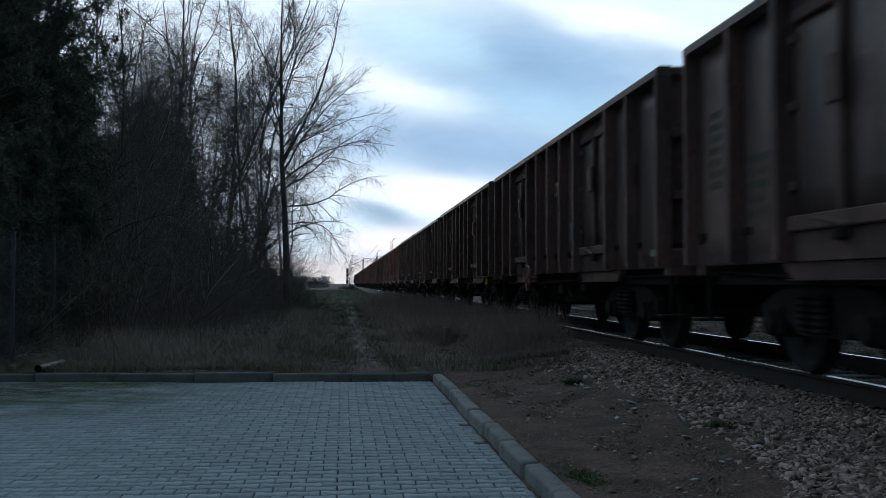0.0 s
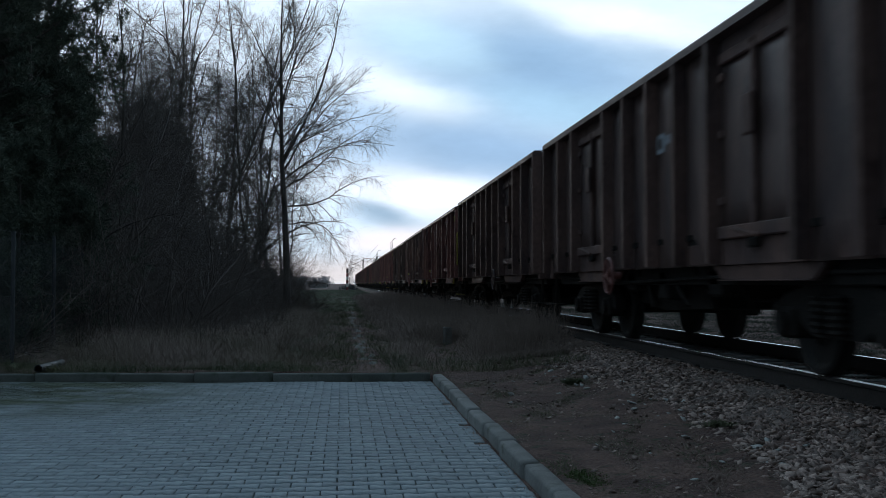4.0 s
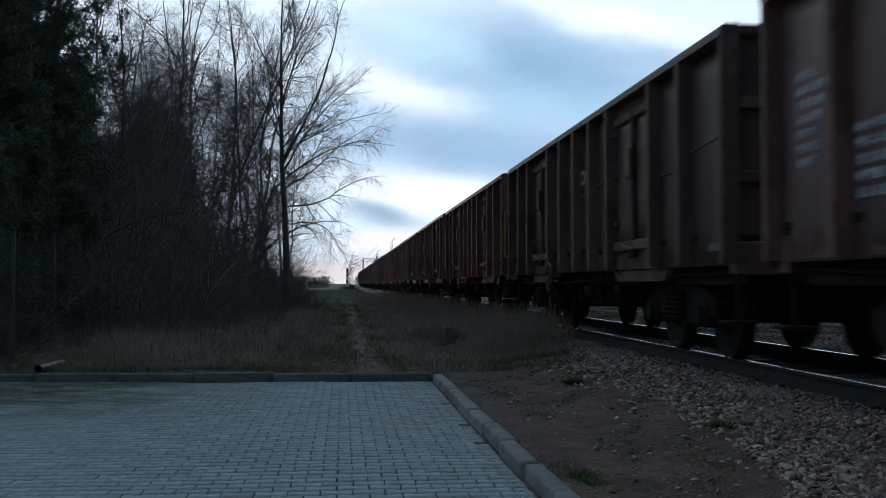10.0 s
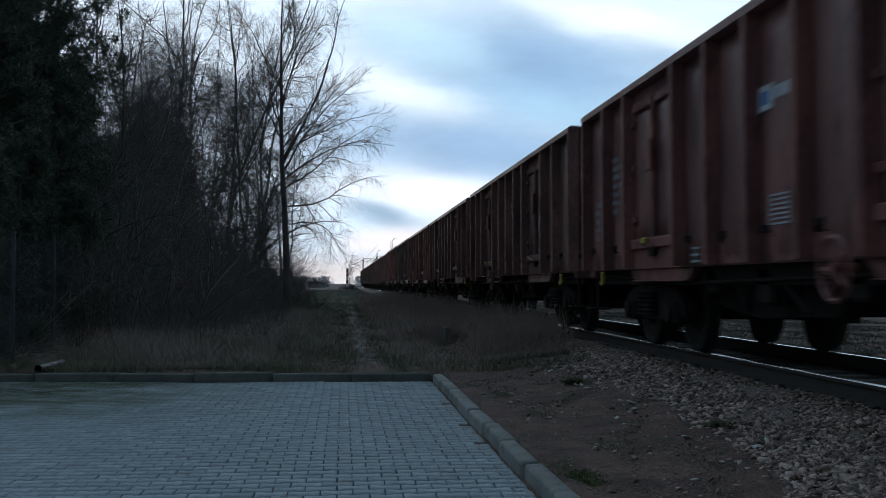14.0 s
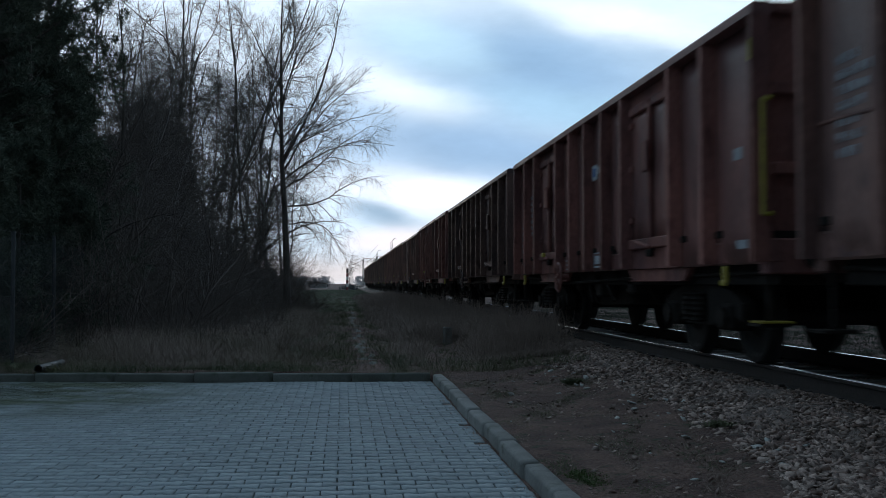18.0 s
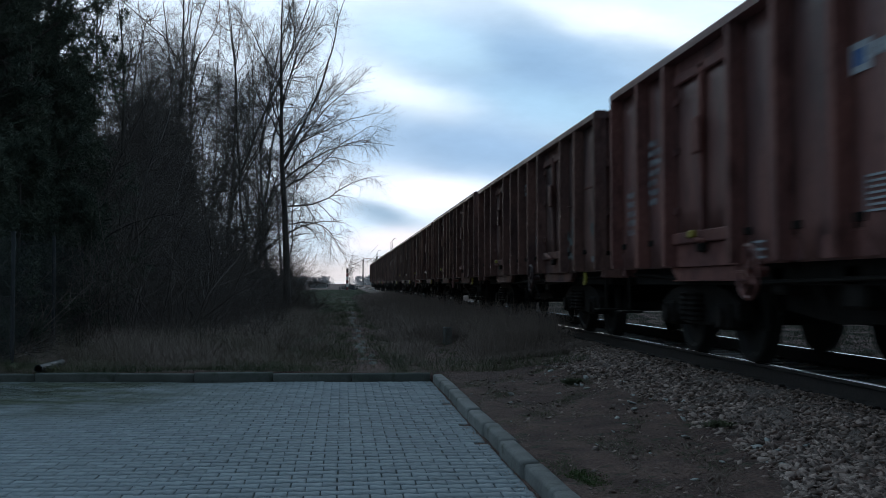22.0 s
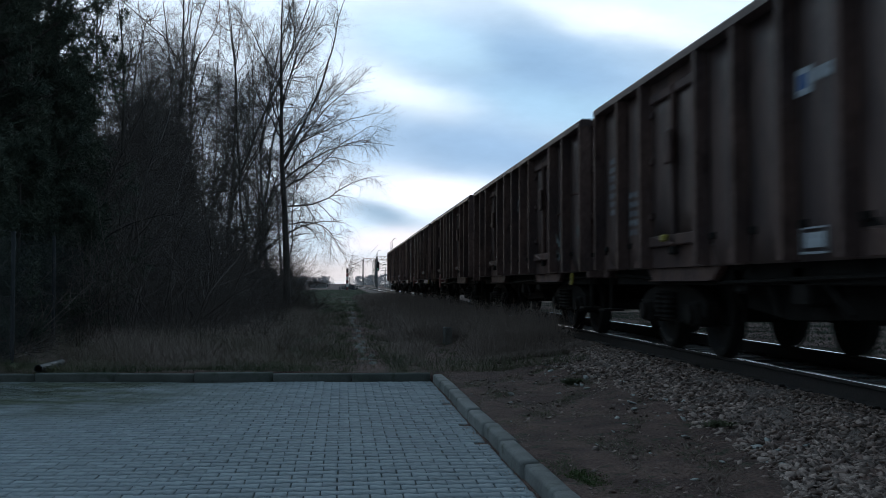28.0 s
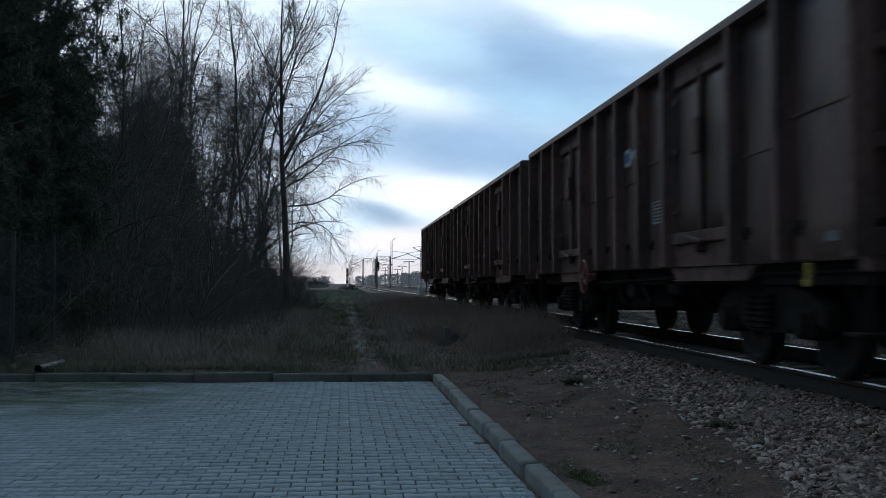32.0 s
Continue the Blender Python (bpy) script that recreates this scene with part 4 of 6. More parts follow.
def make_train():
    rng = random.Random(21)
    def writing(width, lines, step, height):
        rows = []
        for k in range(lines):
            y, z = -width / 2, -step * k
            end = width / 2 - rng.choice((0, 0, 0.12, 0.25)) * width
            while y < end - 0.03:
                w = rng.uniform(0.05, 0.13)
                rows.append((-min(y + w, end), -y, z, z + height))
                y += w + rng.uniform(0.035, 0.06)
        return rows

    def panel(width, lines, step, height, lift):
        """One mesh for each row of writing: words of short upright strokes under a thin line."""
        out = []
        for k in range(lines):
            strokes = []
            for a, b, c, d in writing(width, 1, step, height):
                z = c + lift - step * k
                n = max(2, int((b - a) / 0.032))
                for i in range(n):
                    y = a + (b - a) * i / n
                    strokes.append((y, y + 0.015, z, z + height))
                strokes.append((a, b - 0.01, z + height * rng.choice((0.05, 0.45, 0.85)), z + height * rng.choice((0.2, 0.62, 1.0)) + 0.004))
            out.append(bars(strokes, MARK, "writing_row"))
        return out

    table = [(-0.21, 0.21 - 0.05 * (k % 3 == 1), 0.041 * k, 0.041 * k + 0.017) for k in range(7)] + [(-0.21, -0.195, 0.018, 0.248), (0.195, 0.21, 0.018, 0.248)]
    emblem, core = emblem_meshes()
    blot = []
    for s in range(3):
        blots = []
        for k in range(7):
            cy, cz, ry, rz = rng.uniform(-0.3, 0.3), rng.uniform(-0.25, 0.25), rng.uniform(0.06, 0.22), rng.uniform(0.03, 0.10)
            ring = [(-0.0005 * k, cy + ry * math.cos(a), cz + rz * math.sin(a) + 0.4 * ry * math.cos(a)) for a in (i * 0.6283 for i in range(10))]
            blots.append(mesh_of("paint_blot", np.array(ring), np.array([range(10)]), GRAFFITI))
        blot.append(blots)
    shapes = {"emblem": emblem, "core": core, "data_low": panel(0.50, 5, 0.118, 0.072, 0.48), "data_high": panel(0.52, 7, 0.116, 0.070, 0.76), "table": bars(table, MARK, "data_table"),
              "placard": bars([(-0.24, 0.24, 0, 0.02), (-0.24, 0.24, 0.20, 0.215), (-0.19, 0.16, 0.05, 0.17), (-0.24, -0.225, 0, 0.2), (0.225, 0.24, 0, 0.2)], MARK, "white_plate"),
              "small_table": bars([(-0.14, 0.14, 0.0, 0.022), (-0.14, 0.14, 0.07, 0.092), (-0.14, 0.14, 0.14, 0.16), (0.0, 0.02, 0.022, 0.14)], MARK, "small_table"),
              "plate": bars([(-0.11, 0.11, 0, 0.11)], MARK, "white_plate"), "plate_small": bars([(-0.13, 0.13, 0, 0.08)], MARK, "small_plate"), "graffiti": blot,
              "seam": bm_mesh("weld_seam", extrude(bmesh.new(), [(-0.002, 0.014), (-0.006, 0.003), (-0.006, -0.004), (0.0, -0.012), (0.02, -0.02), (0.02, 0.014)], -0.5, 0.5), WAGON),
              "lime": bars([(-0.18, 0.18, 0, 0.24)], LIME, "placard"), "lime_rows": [bars([(-0.15, 0.13 - 0.05 * k, 0.045 + 0.06 * k, 0.062 + 0.06 * k)], UNDER, "writing_bar") for k in range(3)], "wheel": hand_wheel(),
              "bracket": bm_mesh("yellow_bracket", boxes((-0.02, 0.02, -0.035, 0.035, -0.06, 0.10), (-0.03, 0.0, -0.055, 0.055, -0.085, -0.03), bevel=0.008), YELLOW),
              "grab": bm_mesh("grab_rail", rods(((0, 0, 0), (0, 0, 1.0), 0.02), ((0, 0, 0), (0.08, 0, 0), 0.02), ((0, 0, 1.0), (0.08, 0, 1.0), 0.02)), YELLOW),
              "grab_short": bm_mesh("grab_rail", rods(((0, 0, 0), (0, 0, 0.18), 0.03)), YELLOW),
              "step": bm_mesh("step_plate", boxes((-0.15, 0.15, -0.12, 0.12, -0.005, 0.012)), YELLOW),
              "knob": bm_mesh("lock_knob", boxes((-0.03, 0.03, -0.07, 0.07, -0.04, 0.04), bevel=0.015), YELLOW)}
    patterns = {}
    for j, spec in enumerate(WAGONS):
        if spec[6] not in patterns:
            patterns[spec[6]] = build_wagon(rng, 3.265 + spec[6])
            w = patterns[spec[6]]
        else:
            w = copy_thing(patterns[spec[6]], Matrix())
        TRAIN.append(w)
    for j, (w, spec) in enumerate(zip(TRAIN, WAGONS)):
        dress(w, spec, random.Random(100 + j), shapes)
        marks = "with white markings" if spec[2] == WHITE else "with red brake wheel" if spec[3] == 2 else "with faded markings"
        tagged(w, f"{WORDS[spec[0]]} open coal wagon {marks} on near track")


make_train()


# ---------------------------------------------------------------- plants
def tubes(levels):
    """Tapered tubes round many polylines: levels of (points (m, k, 3), radii (m, k), sides)."""
    vs, fs, base = [], [], 0
    for P, R, sides in levels:
        m, k, _ = P.shape
        d = np.gradient(P, axis=1)
        d /= np.linalg.norm(d, axis=2, keepdims=True) + 1e-9
        ref = np.where(np.abs(d[..., 2:3]) > 0.9, np.array([1.0, 0, 0]), np.array([0, 0, 1.0]))
        a = np.cross(d, ref)
        a /= np.linalg.norm(a, axis=2, keepdims=True) + 1e-9
        b = np.cross(d, a)
        ang = 2 * np.pi * np.arange(sides) / sides
        ring = a[:, :, None] * np.cos(ang)[:, None] + b[:, :, None] * np.sin(ang)[:, None]
        v = P[:, :, None] + ring * R[:, :, None, None]
        vs.append(v.reshape(-1, 3))
        i = np.arange(m)[:, None, None] * (k * sides) + np.arange(k - 1)[:, None] * sides + np.arange(sides)
        j = np.arange(m)[:, None, None] * (k * sides) + np.arange(k - 1)[:, None] * sides + (np.arange(sides) + 1) % sides
        fs.append((np.stack([i, j, j + sides, i + sides], -1) + base).reshape(-1, 4))
        base += len(vs[-1])
    return np.concatenate(vs), np.concatenate(fs)


def shoots(rng, P, R, count, length, angle, span, radius, k, wander, lift, bias=(0, 0, 0), taper=0.55):
    """Branches off parent polylines: count each, at angle degrees, bending by wander and rising (or drooping) by lift."""
    m, n, _ = P.shape
    idx = np.repeat(np.arange(m), count)
    t = rng.uniform(span[0], span[1], len(idx))
    f = t * (n - 1)
    i = np.minimum(f.astype(int), n - 2)
    w = (f - i)[:, None]
    start = P[idx, i] * (1 - w) + P[idx, i + 1] * w
    r0 = R[idx, i] * (1 - w[:, 0]) + R[idx, i + 1] * w[:, 0]
    tan = P[idx, i + 1] - P[idx, i]
    tan /= np.linalg.norm(tan, axis=1, keepdims=True) + 1e-9
    side = rng.normal(size=tan.shape) + np.array(bias)
    side -= tan * (side * tan).sum(1, keepdims=True)
    side /= np.linalg.norm(side, axis=1, keepdims=True) + 1e-9
    a = np.radians(rng.normal(angle, angle * 0.22, len(idx)))[:, None]
    d = tan * np.cos(a) + side * np.sin(a)
    L = length * rng.uniform(0.55, 1.15, len(idx)) * (1 - taper * (t - span[0]) / (span[1] - span[0] + 1e-6))
    pts = [start]
    for s in range(k - 1):
        pts.append(pts[-1] + d * (L / (k - 1))[:, None])
        d = d + rng.normal(size=d.shape) * wander + np.array((0, 0, lift))
        d /= np.linalg.norm(d, axis=1, keepdims=True) + 1e-9
    Q = np.stack(pts, 1)
    first = np.minimum(radius * (L / length), r0 * 0.8)
    return Q, first[:, None] * np.linspace(1, 0.16, k)[None]


def stem(rng, height, radius, k=12, wander=0.03, lean=(0, 0), tip=0.12):
    d = np.array([lean[0], lean[1], 1.0])
    pts = [np.zeros(3) + (0, 0, -0.15)]
    for s in range(k - 1):
        pts.append(pts[-1] + d / np.linalg.norm(d) * height / (k - 1))
        d = d + np.append(rng.normal(size=2) * wander, 0)
    R = radius * (1 - (1 - tip) * np.linspace(0, 1, k) ** 0.9)
    R[0] *= 1.35
    return np.stack(pts)[None], R[None]


def plant(name, label, category, trunk_levels, twig_levels, bark, twig, extra=None, group=""):
    ob = thing(name, label, category, group=group)
    if trunk_levels:
        v, f = tubes(trunk_levels)
        piece("trunk", mesh_of("trunk", v, f, bark, True), ob)
    v, f = tubes(twig_levels)
    piece("crown", mesh_of("crown", v, f, twig), ob)
    if extra:
        piece("needles", mesh_of("needles", *extra, NEEDLE), ob)
    return ob


def bare_tree(seed, height, radius, fork=0.35, limbs=16, limb_len=3.2, angle=42, rise=0.05, droop=-0.03, bias=(0, 0, 0), lean=(0, 0), bark=None, fine=5, name="bare_tree",
              label="tall bare deciduous tree in the thicket", twig_r=0.0075, low=0.3, many=7, forks=3, crook=0.17):
    """A crooked stem that forks, ascending limbs, and three orders of kinked twigs."""
    rng = np.random.default_rng(seed)
    T = stem(rng, height, radius, 17, 0.085, lean)
    T2 = shoots(rng, *T, forks, height * 0.48, 27, (fork, fork + 0.32), radius * 0.62, 11, crook, 0.09, bias, 0.3)
    A = shoots(rng, *T, limbs, limb_len, angle, (low, 0.97), radius * 0.34, 9, crook, rise, bias)
    A2 = shoots(rng, *T2, limbs // 3, limb_len * 0.72, angle, (0.2, 0.97), radius * 0.28, 9, crook, rise, bias)
    A = (np.concatenate([A[0], A2[0]]), np.concatenate([A[1], A2[1]]))
    B = shoots(rng, *A, many, limb_len * 0.42, 50, (0.15, 0.98), radius * 0.15, 6, crook * 1.1, rise * 0.6 + droop * 0.3, bias)
    C = shoots(rng, *B, fine, limb_len * 0.23, 48, (0.15, 1.0), twig_r * 1.35, 4, 0.2, droop)
    D = shoots(rng, *C, 2, limb_len * 0.15, 38, (0.2, 1.0), twig_r, 3, 0.2, droop * 1.6)
    return plant(name, label, "tree", [(*T, 9)], [(*T2, 7), (*A, 5), (*B, 4), (*C, 3), (*D, 3)], bark or BARK, TWIG, group="trees of the thicket")


# limbs of the open-grown birch, set to fit its outline in the camera's view: height, compass (0 to the view's right),
# slope at the stem, length, curl, radius
BIRCH_LIMBS = [
    (6.0, 0, 64, 7.4, 0.00, 0.095), (5.35, -6, 40, 5.3, -0.002, 0.060), (6.3, -15, 36, 4.7, 0.01, 0.045), (6.6, 12, 50, 4.8, 0.0, 0.045), (5.05, 14, 32, 4.7, 0.02, 0.055), (4.35, 4, 4, 4.3, 0.06, 0.048), (5.7, 6, 56, 6.0, -0.01, 0.062), (3.65, -8, 2, 3.7, -0.06, 0.040),
    (7.0, 175, 58, 4.6, 0.03, 0.050), (7.6, 205, 52, 4.0, 0.02, 0.045), (8.0, 95, 58, 4.4, 0.02, 0.045), (8.2, -65, 56, 4.6, 0.02, 0.048), (8.5, 15, 66, 5.0, 0.00, 0.055),
    (8.9, 165, 66, 4.6, 0.00, 0.050), (9.3, -25, 62, 3.8, 0.00, 0.040), (7.2, -100, 42, 4.0, 0.00, 0.040), (6.2, -55, 40, 4.2, 0.00, 0.040),
    (5.0, -50, 22, 3.8, -0.01, 0.036), (6.6, 35, 48, 4.6, 0.00, 0.046), (10.0, 60, 60, 3.2, 0.00, 0.034), (10.8, -10, 60, 2.8, 0.00, 0.03),
    (4.1, 60, 6, 3.2, 0.00, 0.032), (4.8, 150, 24, 3.0, 0.02, 0.034), (7.0, 5, 44, 4.3, 0.0, 0.040),
]


def corner_birch(seed):
    """The open-grown birch: ascending limbs above, spreading ones with hanging twigs below."""
    rng = np.random.default_rng(seed)
    T = stem(rng, 14.0, 0.165, 18, 0.02, (0.008, 0), 0.05)
    P, R = [], []
    for h, turn, slope, length, curl, r in BIRCH_LIMBS:
        f = min(h / 14.0, 0.97) * 17
        i = int(f)
        p = T[0][0, i] * (1 - f + i) + T[0][0, i + 1] * (f - i)
        az, el, line = radians(turn), radians(slope), [p]
        for step in range(12):
            line.append(line[-1] + np.array([math.cos(az) * math.cos(el), math.sin(az) * math.cos(el), math.sin(el)]) * length / 12)
            az += rng.normal(0, 0.13)
            el += curl + rng.normal(0, 0.14) - (0.16 if curl > 0.05 and step > 6 else 0)
        P.append(np.stack(line))
        R.append(0.72 * r * np.linspace(1, 0.16, 13) ** 1.15)
    L = (np.stack(P), np.stack(R))
    high = L[0][:, 0, 2] > 5.2
    up, low = (L[0][high], L[1][high]), (L[0][~high], L[1][~high])
    S = shoots(rng, *up, 8, 2.1, 38, (0.15, 0.95), 0.023, 9, 0.15, 0.03, taper=0.5)
    S2 = shoots(rng, *low, 7, 1.9, 46, (0.12, 0.95), 0.024, 9, 0.19, -0.02, taper=0.4)
    U = (np.concatenate([S[0], up[0][:, 4:]]), np.concatenate([S[1], up[1][:, 4:]]))
    B = shoots(rng, *U, 6, 1.0, 38, (0.1, 1.0), 0.017, 6, 0.2, 0.02)
    C = shoots(rng, *B, 5, 0.5, 40, (0.15, 1.0), 0.0125, 5, 0.22, 0.0)
    D = shoots(rng, *C, 2, 0.34, 40, (0.2, 1.0), 0.0105, 4, 0.2, -0.05)
    V = (np.concatenate([S2[0], low[0][:, 4:]]), np.concatenate([S2[1], low[1][:, 4:]]))
    B2 = shoots(rng, *V, 8, 1.1, 50, (0.1, 1.0), 0.018, 7, 0.2, -0.10)
    C2 = shoots(rng, *B2, 5, 0.85, 44, (0.15, 1.0), 0.0130, 6, 0.2, -0.30)
    D2 = shoots(rng, *C2, 2, 0.55, 36, (0.2, 1.0), 0.0105, 5, 0.16, -0.35)
    return plant("birch", "tall bare birch with drooping twigs at the thicket's corner", "tree", [(*T, 10)],
                 [(*L, 7), (*S, 5), (*S2, 5), (*B, 4), (*C, 3), (*D, 3), (*B2, 4), (*C2, 3), (*D2, 3)], BARK, TWIG, group="trees of the thicket")


def shrub(seed, height, spread, stems=9, label="bare tangled shrub of thin grey-brown twigs", name="shrub"):
    rng = np.random.default_rng(seed)
    ang = rng.uniform(0, 6.28, stems)
    P0 = np.zeros((stems, 2, 3))
    P0[:, 0, :2] = np.stack([np.cos(ang), np.sin(ang)], 1) * rng.uniform(0.05, 0.35, stems)[:, None]
    P0[:, 0, 2] = -0.12
    P0[:, 1] = P0[:, 0] + np.stack([np.cos(ang) * spread, np.sin(ang) * spread, np.ones(stems)], 1) * 0.1
    A = shoots(rng, P0, np.full((stems, 2), 0.04), 1, height, 16, (0, 0.1), 0.018, 9, 0.20, 0.03, taper=0)
    B = shoots(rng, *A, 9, height * 0.42, 42, (0.15, 0.98), 0.012, 5, 0.16, 0.03)
    C = shoots(rng, *B, 6, height * 0.2, 42, (0.15, 1.0), 0.0075, 4, 0.2, 0.0)
    D = shoots(rng, *C, 3, height * 0.10, 40, (0.2, 1.0), 0.005, 3, 0.2, 0.0)
    return plant(name, label, "shrub", [(*A, 5)], [(*B, 4), (*C, 3), (*D, 3)], TWIG, TWIG, group="shrubs of the thicket")


def pine(seed, height, radius, crown=0.25, limb=2.6, tufts=9, label="dark green pine at the thicket's edge", name="pine"):
    rng = np.random.default_rng(seed)
    T = stem(rng, height, radius, 12, 0.02)
    A = shoots(rng, *T, 66, limb, 72, (crown, 0.99), radius * 0.28, 6, 0.10, 0.05, taper=0.72)
    B = shoots(rng, *A, 8, limb * 0.42, 48, (0.25, 1.0), 0.016, 4, 0.14, 0.08)
    C = shoots(rng, *B, 4, limb * 0.15, 45, (0.3, 1.0), 0.008, 3, 0.12, 0.1)
    ends = np.concatenate([C[0][:, 1:].reshape(-1, 3), B[0][:, -1]])
    ways = np.concatenate([np.repeat(C[0][:, -1] - C[0][:, 0], 2, 0), B[0][:, -1] - B[0][:, -2]])
    ways /= np.linalg.norm(ways, axis=1, keepdims=True) + 1e-9
    n = len(ends) * tufts
    c, w = np.repeat(ends, tufts, 0), np.repeat(ways, tufts, 0)
    d = w * 0.7 + rng.normal(size=(n, 3)) * 0.75
    d /= np.linalg.norm(d, axis=1, keepdims=True)
    s = np.cross(d, rng.normal(size=(n, 3)))
    s /= np.linalg.norm(s, axis=1, keepdims=True) + 1e-9
    L = rng.uniform(0.10, 0.2, n)[:, None]
    c = c + w * rng.uniform(-0.12, 0.05, n)[:, None]
    v = np.stack([c - s * 0.009, c + s * 0.009, c + d * L], 1).reshape(-1, 3)
    return plant(name, label, "tree", [(*T, 9)], [(*A, 5), (*B, 3), (*C, 3)], BARK, TWIG, (v, np.arange(3 * n).reshape(-1, 3)), group="pines of the thicket")


def at_ground(x, y, turn=0.0, size=1.0):
    return Matrix.Translation((x, y, float(ground_z(np.array(x), np.array(y))) - 0.03)) @ Matrix.Rotation(turn, 4, "Z") @ Matrix.Scale(size, 4)


def spot(ob, x, y, turn=0.0, size=1.0):
    """Sets a thing on the ground, or gives a scaled and turned copy."""
    ob.matrix_basis = at_ground(x, y, turn, size)
    return ob


def again(ob, x, y, turn, size):
    c = copy_thing(ob, Matrix())
    c.matrix_basis = at_ground(x, y, turn, size)
    return c


def make_woods():
    rng = random.Random(17)
    # the open-grown birch at the thicket's corner
    spot(corner_birch(83), -2.15, 42.5)
    kinds = [bare_tree(31, 14.5, 0.085, 0.3, 28, 2.9, 60, 0.02, -0.02, low=0.14, many=9, twig_r=0.0115), bare_tree(32, 13.5, 0.07, 0.4, 28, 2.7, 58, 0.025, -0.02, lean=(0.05, 0.02), low=0.12, many=9, twig_r=0.0115),
             bare_tree(33, 15.5, 0.095, 0.28, 30, 3.2, 62, 0.015, -0.03, low=0.13, many=9, twig_r=0.0115), bare_tree(34, 11.5, 0.115, 0.12, 24, 3.3, 50, 0.07, -0.01, low=0.1)]
    slim = bare_tree(35, 15, 0.085, 0.5, 16, 2.0, 35, 0.05, -0.06, bark=BIRCH, name="birch", label="slender bare birch with pale bark in the thicket", low=0.35, twig_r=0.0105)
    places = [(-3.1, 47, 4), (-3.75, 45, 1), (-3.9, 52, 0), (-5.2, 50, 2), (-5.5, 44, 4), (-6.0, 47, 1), (-6.6, 53, 0), (-7.3, 46, 2), (-6.2, 38, 1), (-8.4, 50, 1), (-7.6, 40, 0),
              (-9.0, 44, 3), (-9.7, 55, 2), (-6.9, 34, 3), (-8.7, 36, 1), (-10.5, 48, 0), (-11.5, 58, 1), (-4.6, 60, 2), (-5.9, 66, 1), (-7.8, 62, 0), (-9.9, 68, 2), (-3.7, 70, 1),
              (-12.5, 64, 3), (-5.3, 56, 4), (-6.8, 80, 2), (-7.0, 58, 1), (-8.8, 60, 2), (-9.6, 51, 1), (-4.9, 47, 0), (-11.8, 42, 2), (-4.2, 75, 0)]
    places += [(-3.6 - 0.36 * k + rng.uniform(-0.6, 0.6), rng.uniform(38, 60), 3) for k in range(0, 20, 2)]
    places += [(-6.0, 24.5, 3), (-5.6, 28, 3), (-6.2, 31.5, 3)]
    used = set()
    broad = bare_tree(36, 10.0, 0.10, 0.18, 32, 3.3, 62, 0.015, -0.01, low=0.12, many=9, fine=6, twig_r=0.0115, label="broad bare tree with tangled fine branches in the thicket")
    places += [(-6.6, 37, 5), (-6.9, 34.5, 5), (-7.6, 43, 5), (-7.4, 36.5, 5), (-8.4, 46, 5), (-6.9, 41, 5), (-6.3, 38.5, 5), (-6.4, 33.0, 5), (-7.2, 40.0, 5)]
    everyone = kinds + [slim, broad]
    for x, y, k in places:
        size, turn = rng.uniform(0.88, 1.12) * (0.82 if k == 3 and y > 33 else 0.62 if k == 3 else 1), rng.uniform(0, 6.28)
        if k in used:
            again(everyone[k], x, y, turn, size)
        else:
            used.add(k)
            spot(everyone[k], x, y, turn, size)
    # pines, and young ones that close the thicket below
    pines = [pine(51, 11, 0.16, 0.12, 2.35, 11), pine(52, 9, 0.12, 0.05, 2.05, 11), pine(53, 5, 0.07, 0.03, 1.5, 12, "young dark pine in the thicket")]
    spots = [(-7.1, 23.5, 0, 1.05), (-6.9, 21.0, 1, 0.95), (-6.3, 22.7, 1, 0.9), (-6.7, 25.3, 0, 1.0), (-9.6, 27.0, 0, 1.1), (-8.3, 20.0, 1, 1.0), (-7.4, 26.0, 1, 0.85), (-9.8, 32, 0, 1.0), (-11.5, 24, 0, 1.0), (-12, 36, 0, 1.0), (-10.0, 21, 1, 1.1),
             (-7.4, 36, 1, 0.62), (-7.5, 33.5, 1, 0.65), (-13.5, 46, 0, 1.0), (-11.5, 29, 1, 1.1), (-14, 40, 1, 1.2)]
    spots += [(-6.3, 24, 2, 1.1), (-6.6, 26, 2, 1.2), (-5.75, 20, 2, 0.75), (-5.7, 17.6, 2, 0.7), (-5.2, 22, 2, 0.6),
              (-6.9, 29, 2, 0.9), (-7.4, 34, 2, 0.8), (-9.2, 42, 2, 0.8), (-9.2, 38, 2, 0.9)]
    seen = set()
    for x, y, k, s in spots:
        turn = rng.uniform(0, 6.28)
        if k in seen:
            again(pines[k], x, y, turn, s)
        else:
            seen.add(k)
            spot(pines[k], x, y, turn, s)
    # shrubs under and before the trees
    bushes = [shrub(71, 3.4, 0.8, 10), shrub(72, 2.6, 1.1, 11), shrub(73, 4.2, 0.6, 9)]
    rows = []
    for k in range(84):
        y = 17.5 + 44 * (k / 84) ** 1.1
        edge = -3.6 - 0.6 * math.sin(y * 0.7) if y < 36 else -2.6
        x = edge - abs(rng.gauss(0, 2.4)) - (1.5 if y < 20 else 0)
        rows.append((x, y, rng.randrange(3), rng.uniform(0.7, 1.15)))
    rows += [(-1.9, 44, 1, 0.7), (-1.7, 45, 1, 0.6), (-2.1, 47, 1, 0.7), (-1.9, 43, 1, 0.55), (-2.2, 50, 0, 0.7), (-2.9, 38, 1, 0.8), (-3.0, 33, 1, 0.7), (-3.4, 29, 1, 0.7), (-3.6, 26, 1, 0.6)]
    rows += [(rng.uniform(-11, -5.0), rng.uniform(36, 58), 2, rng.uniform(0.75, 1.1)) for _ in range(22)]
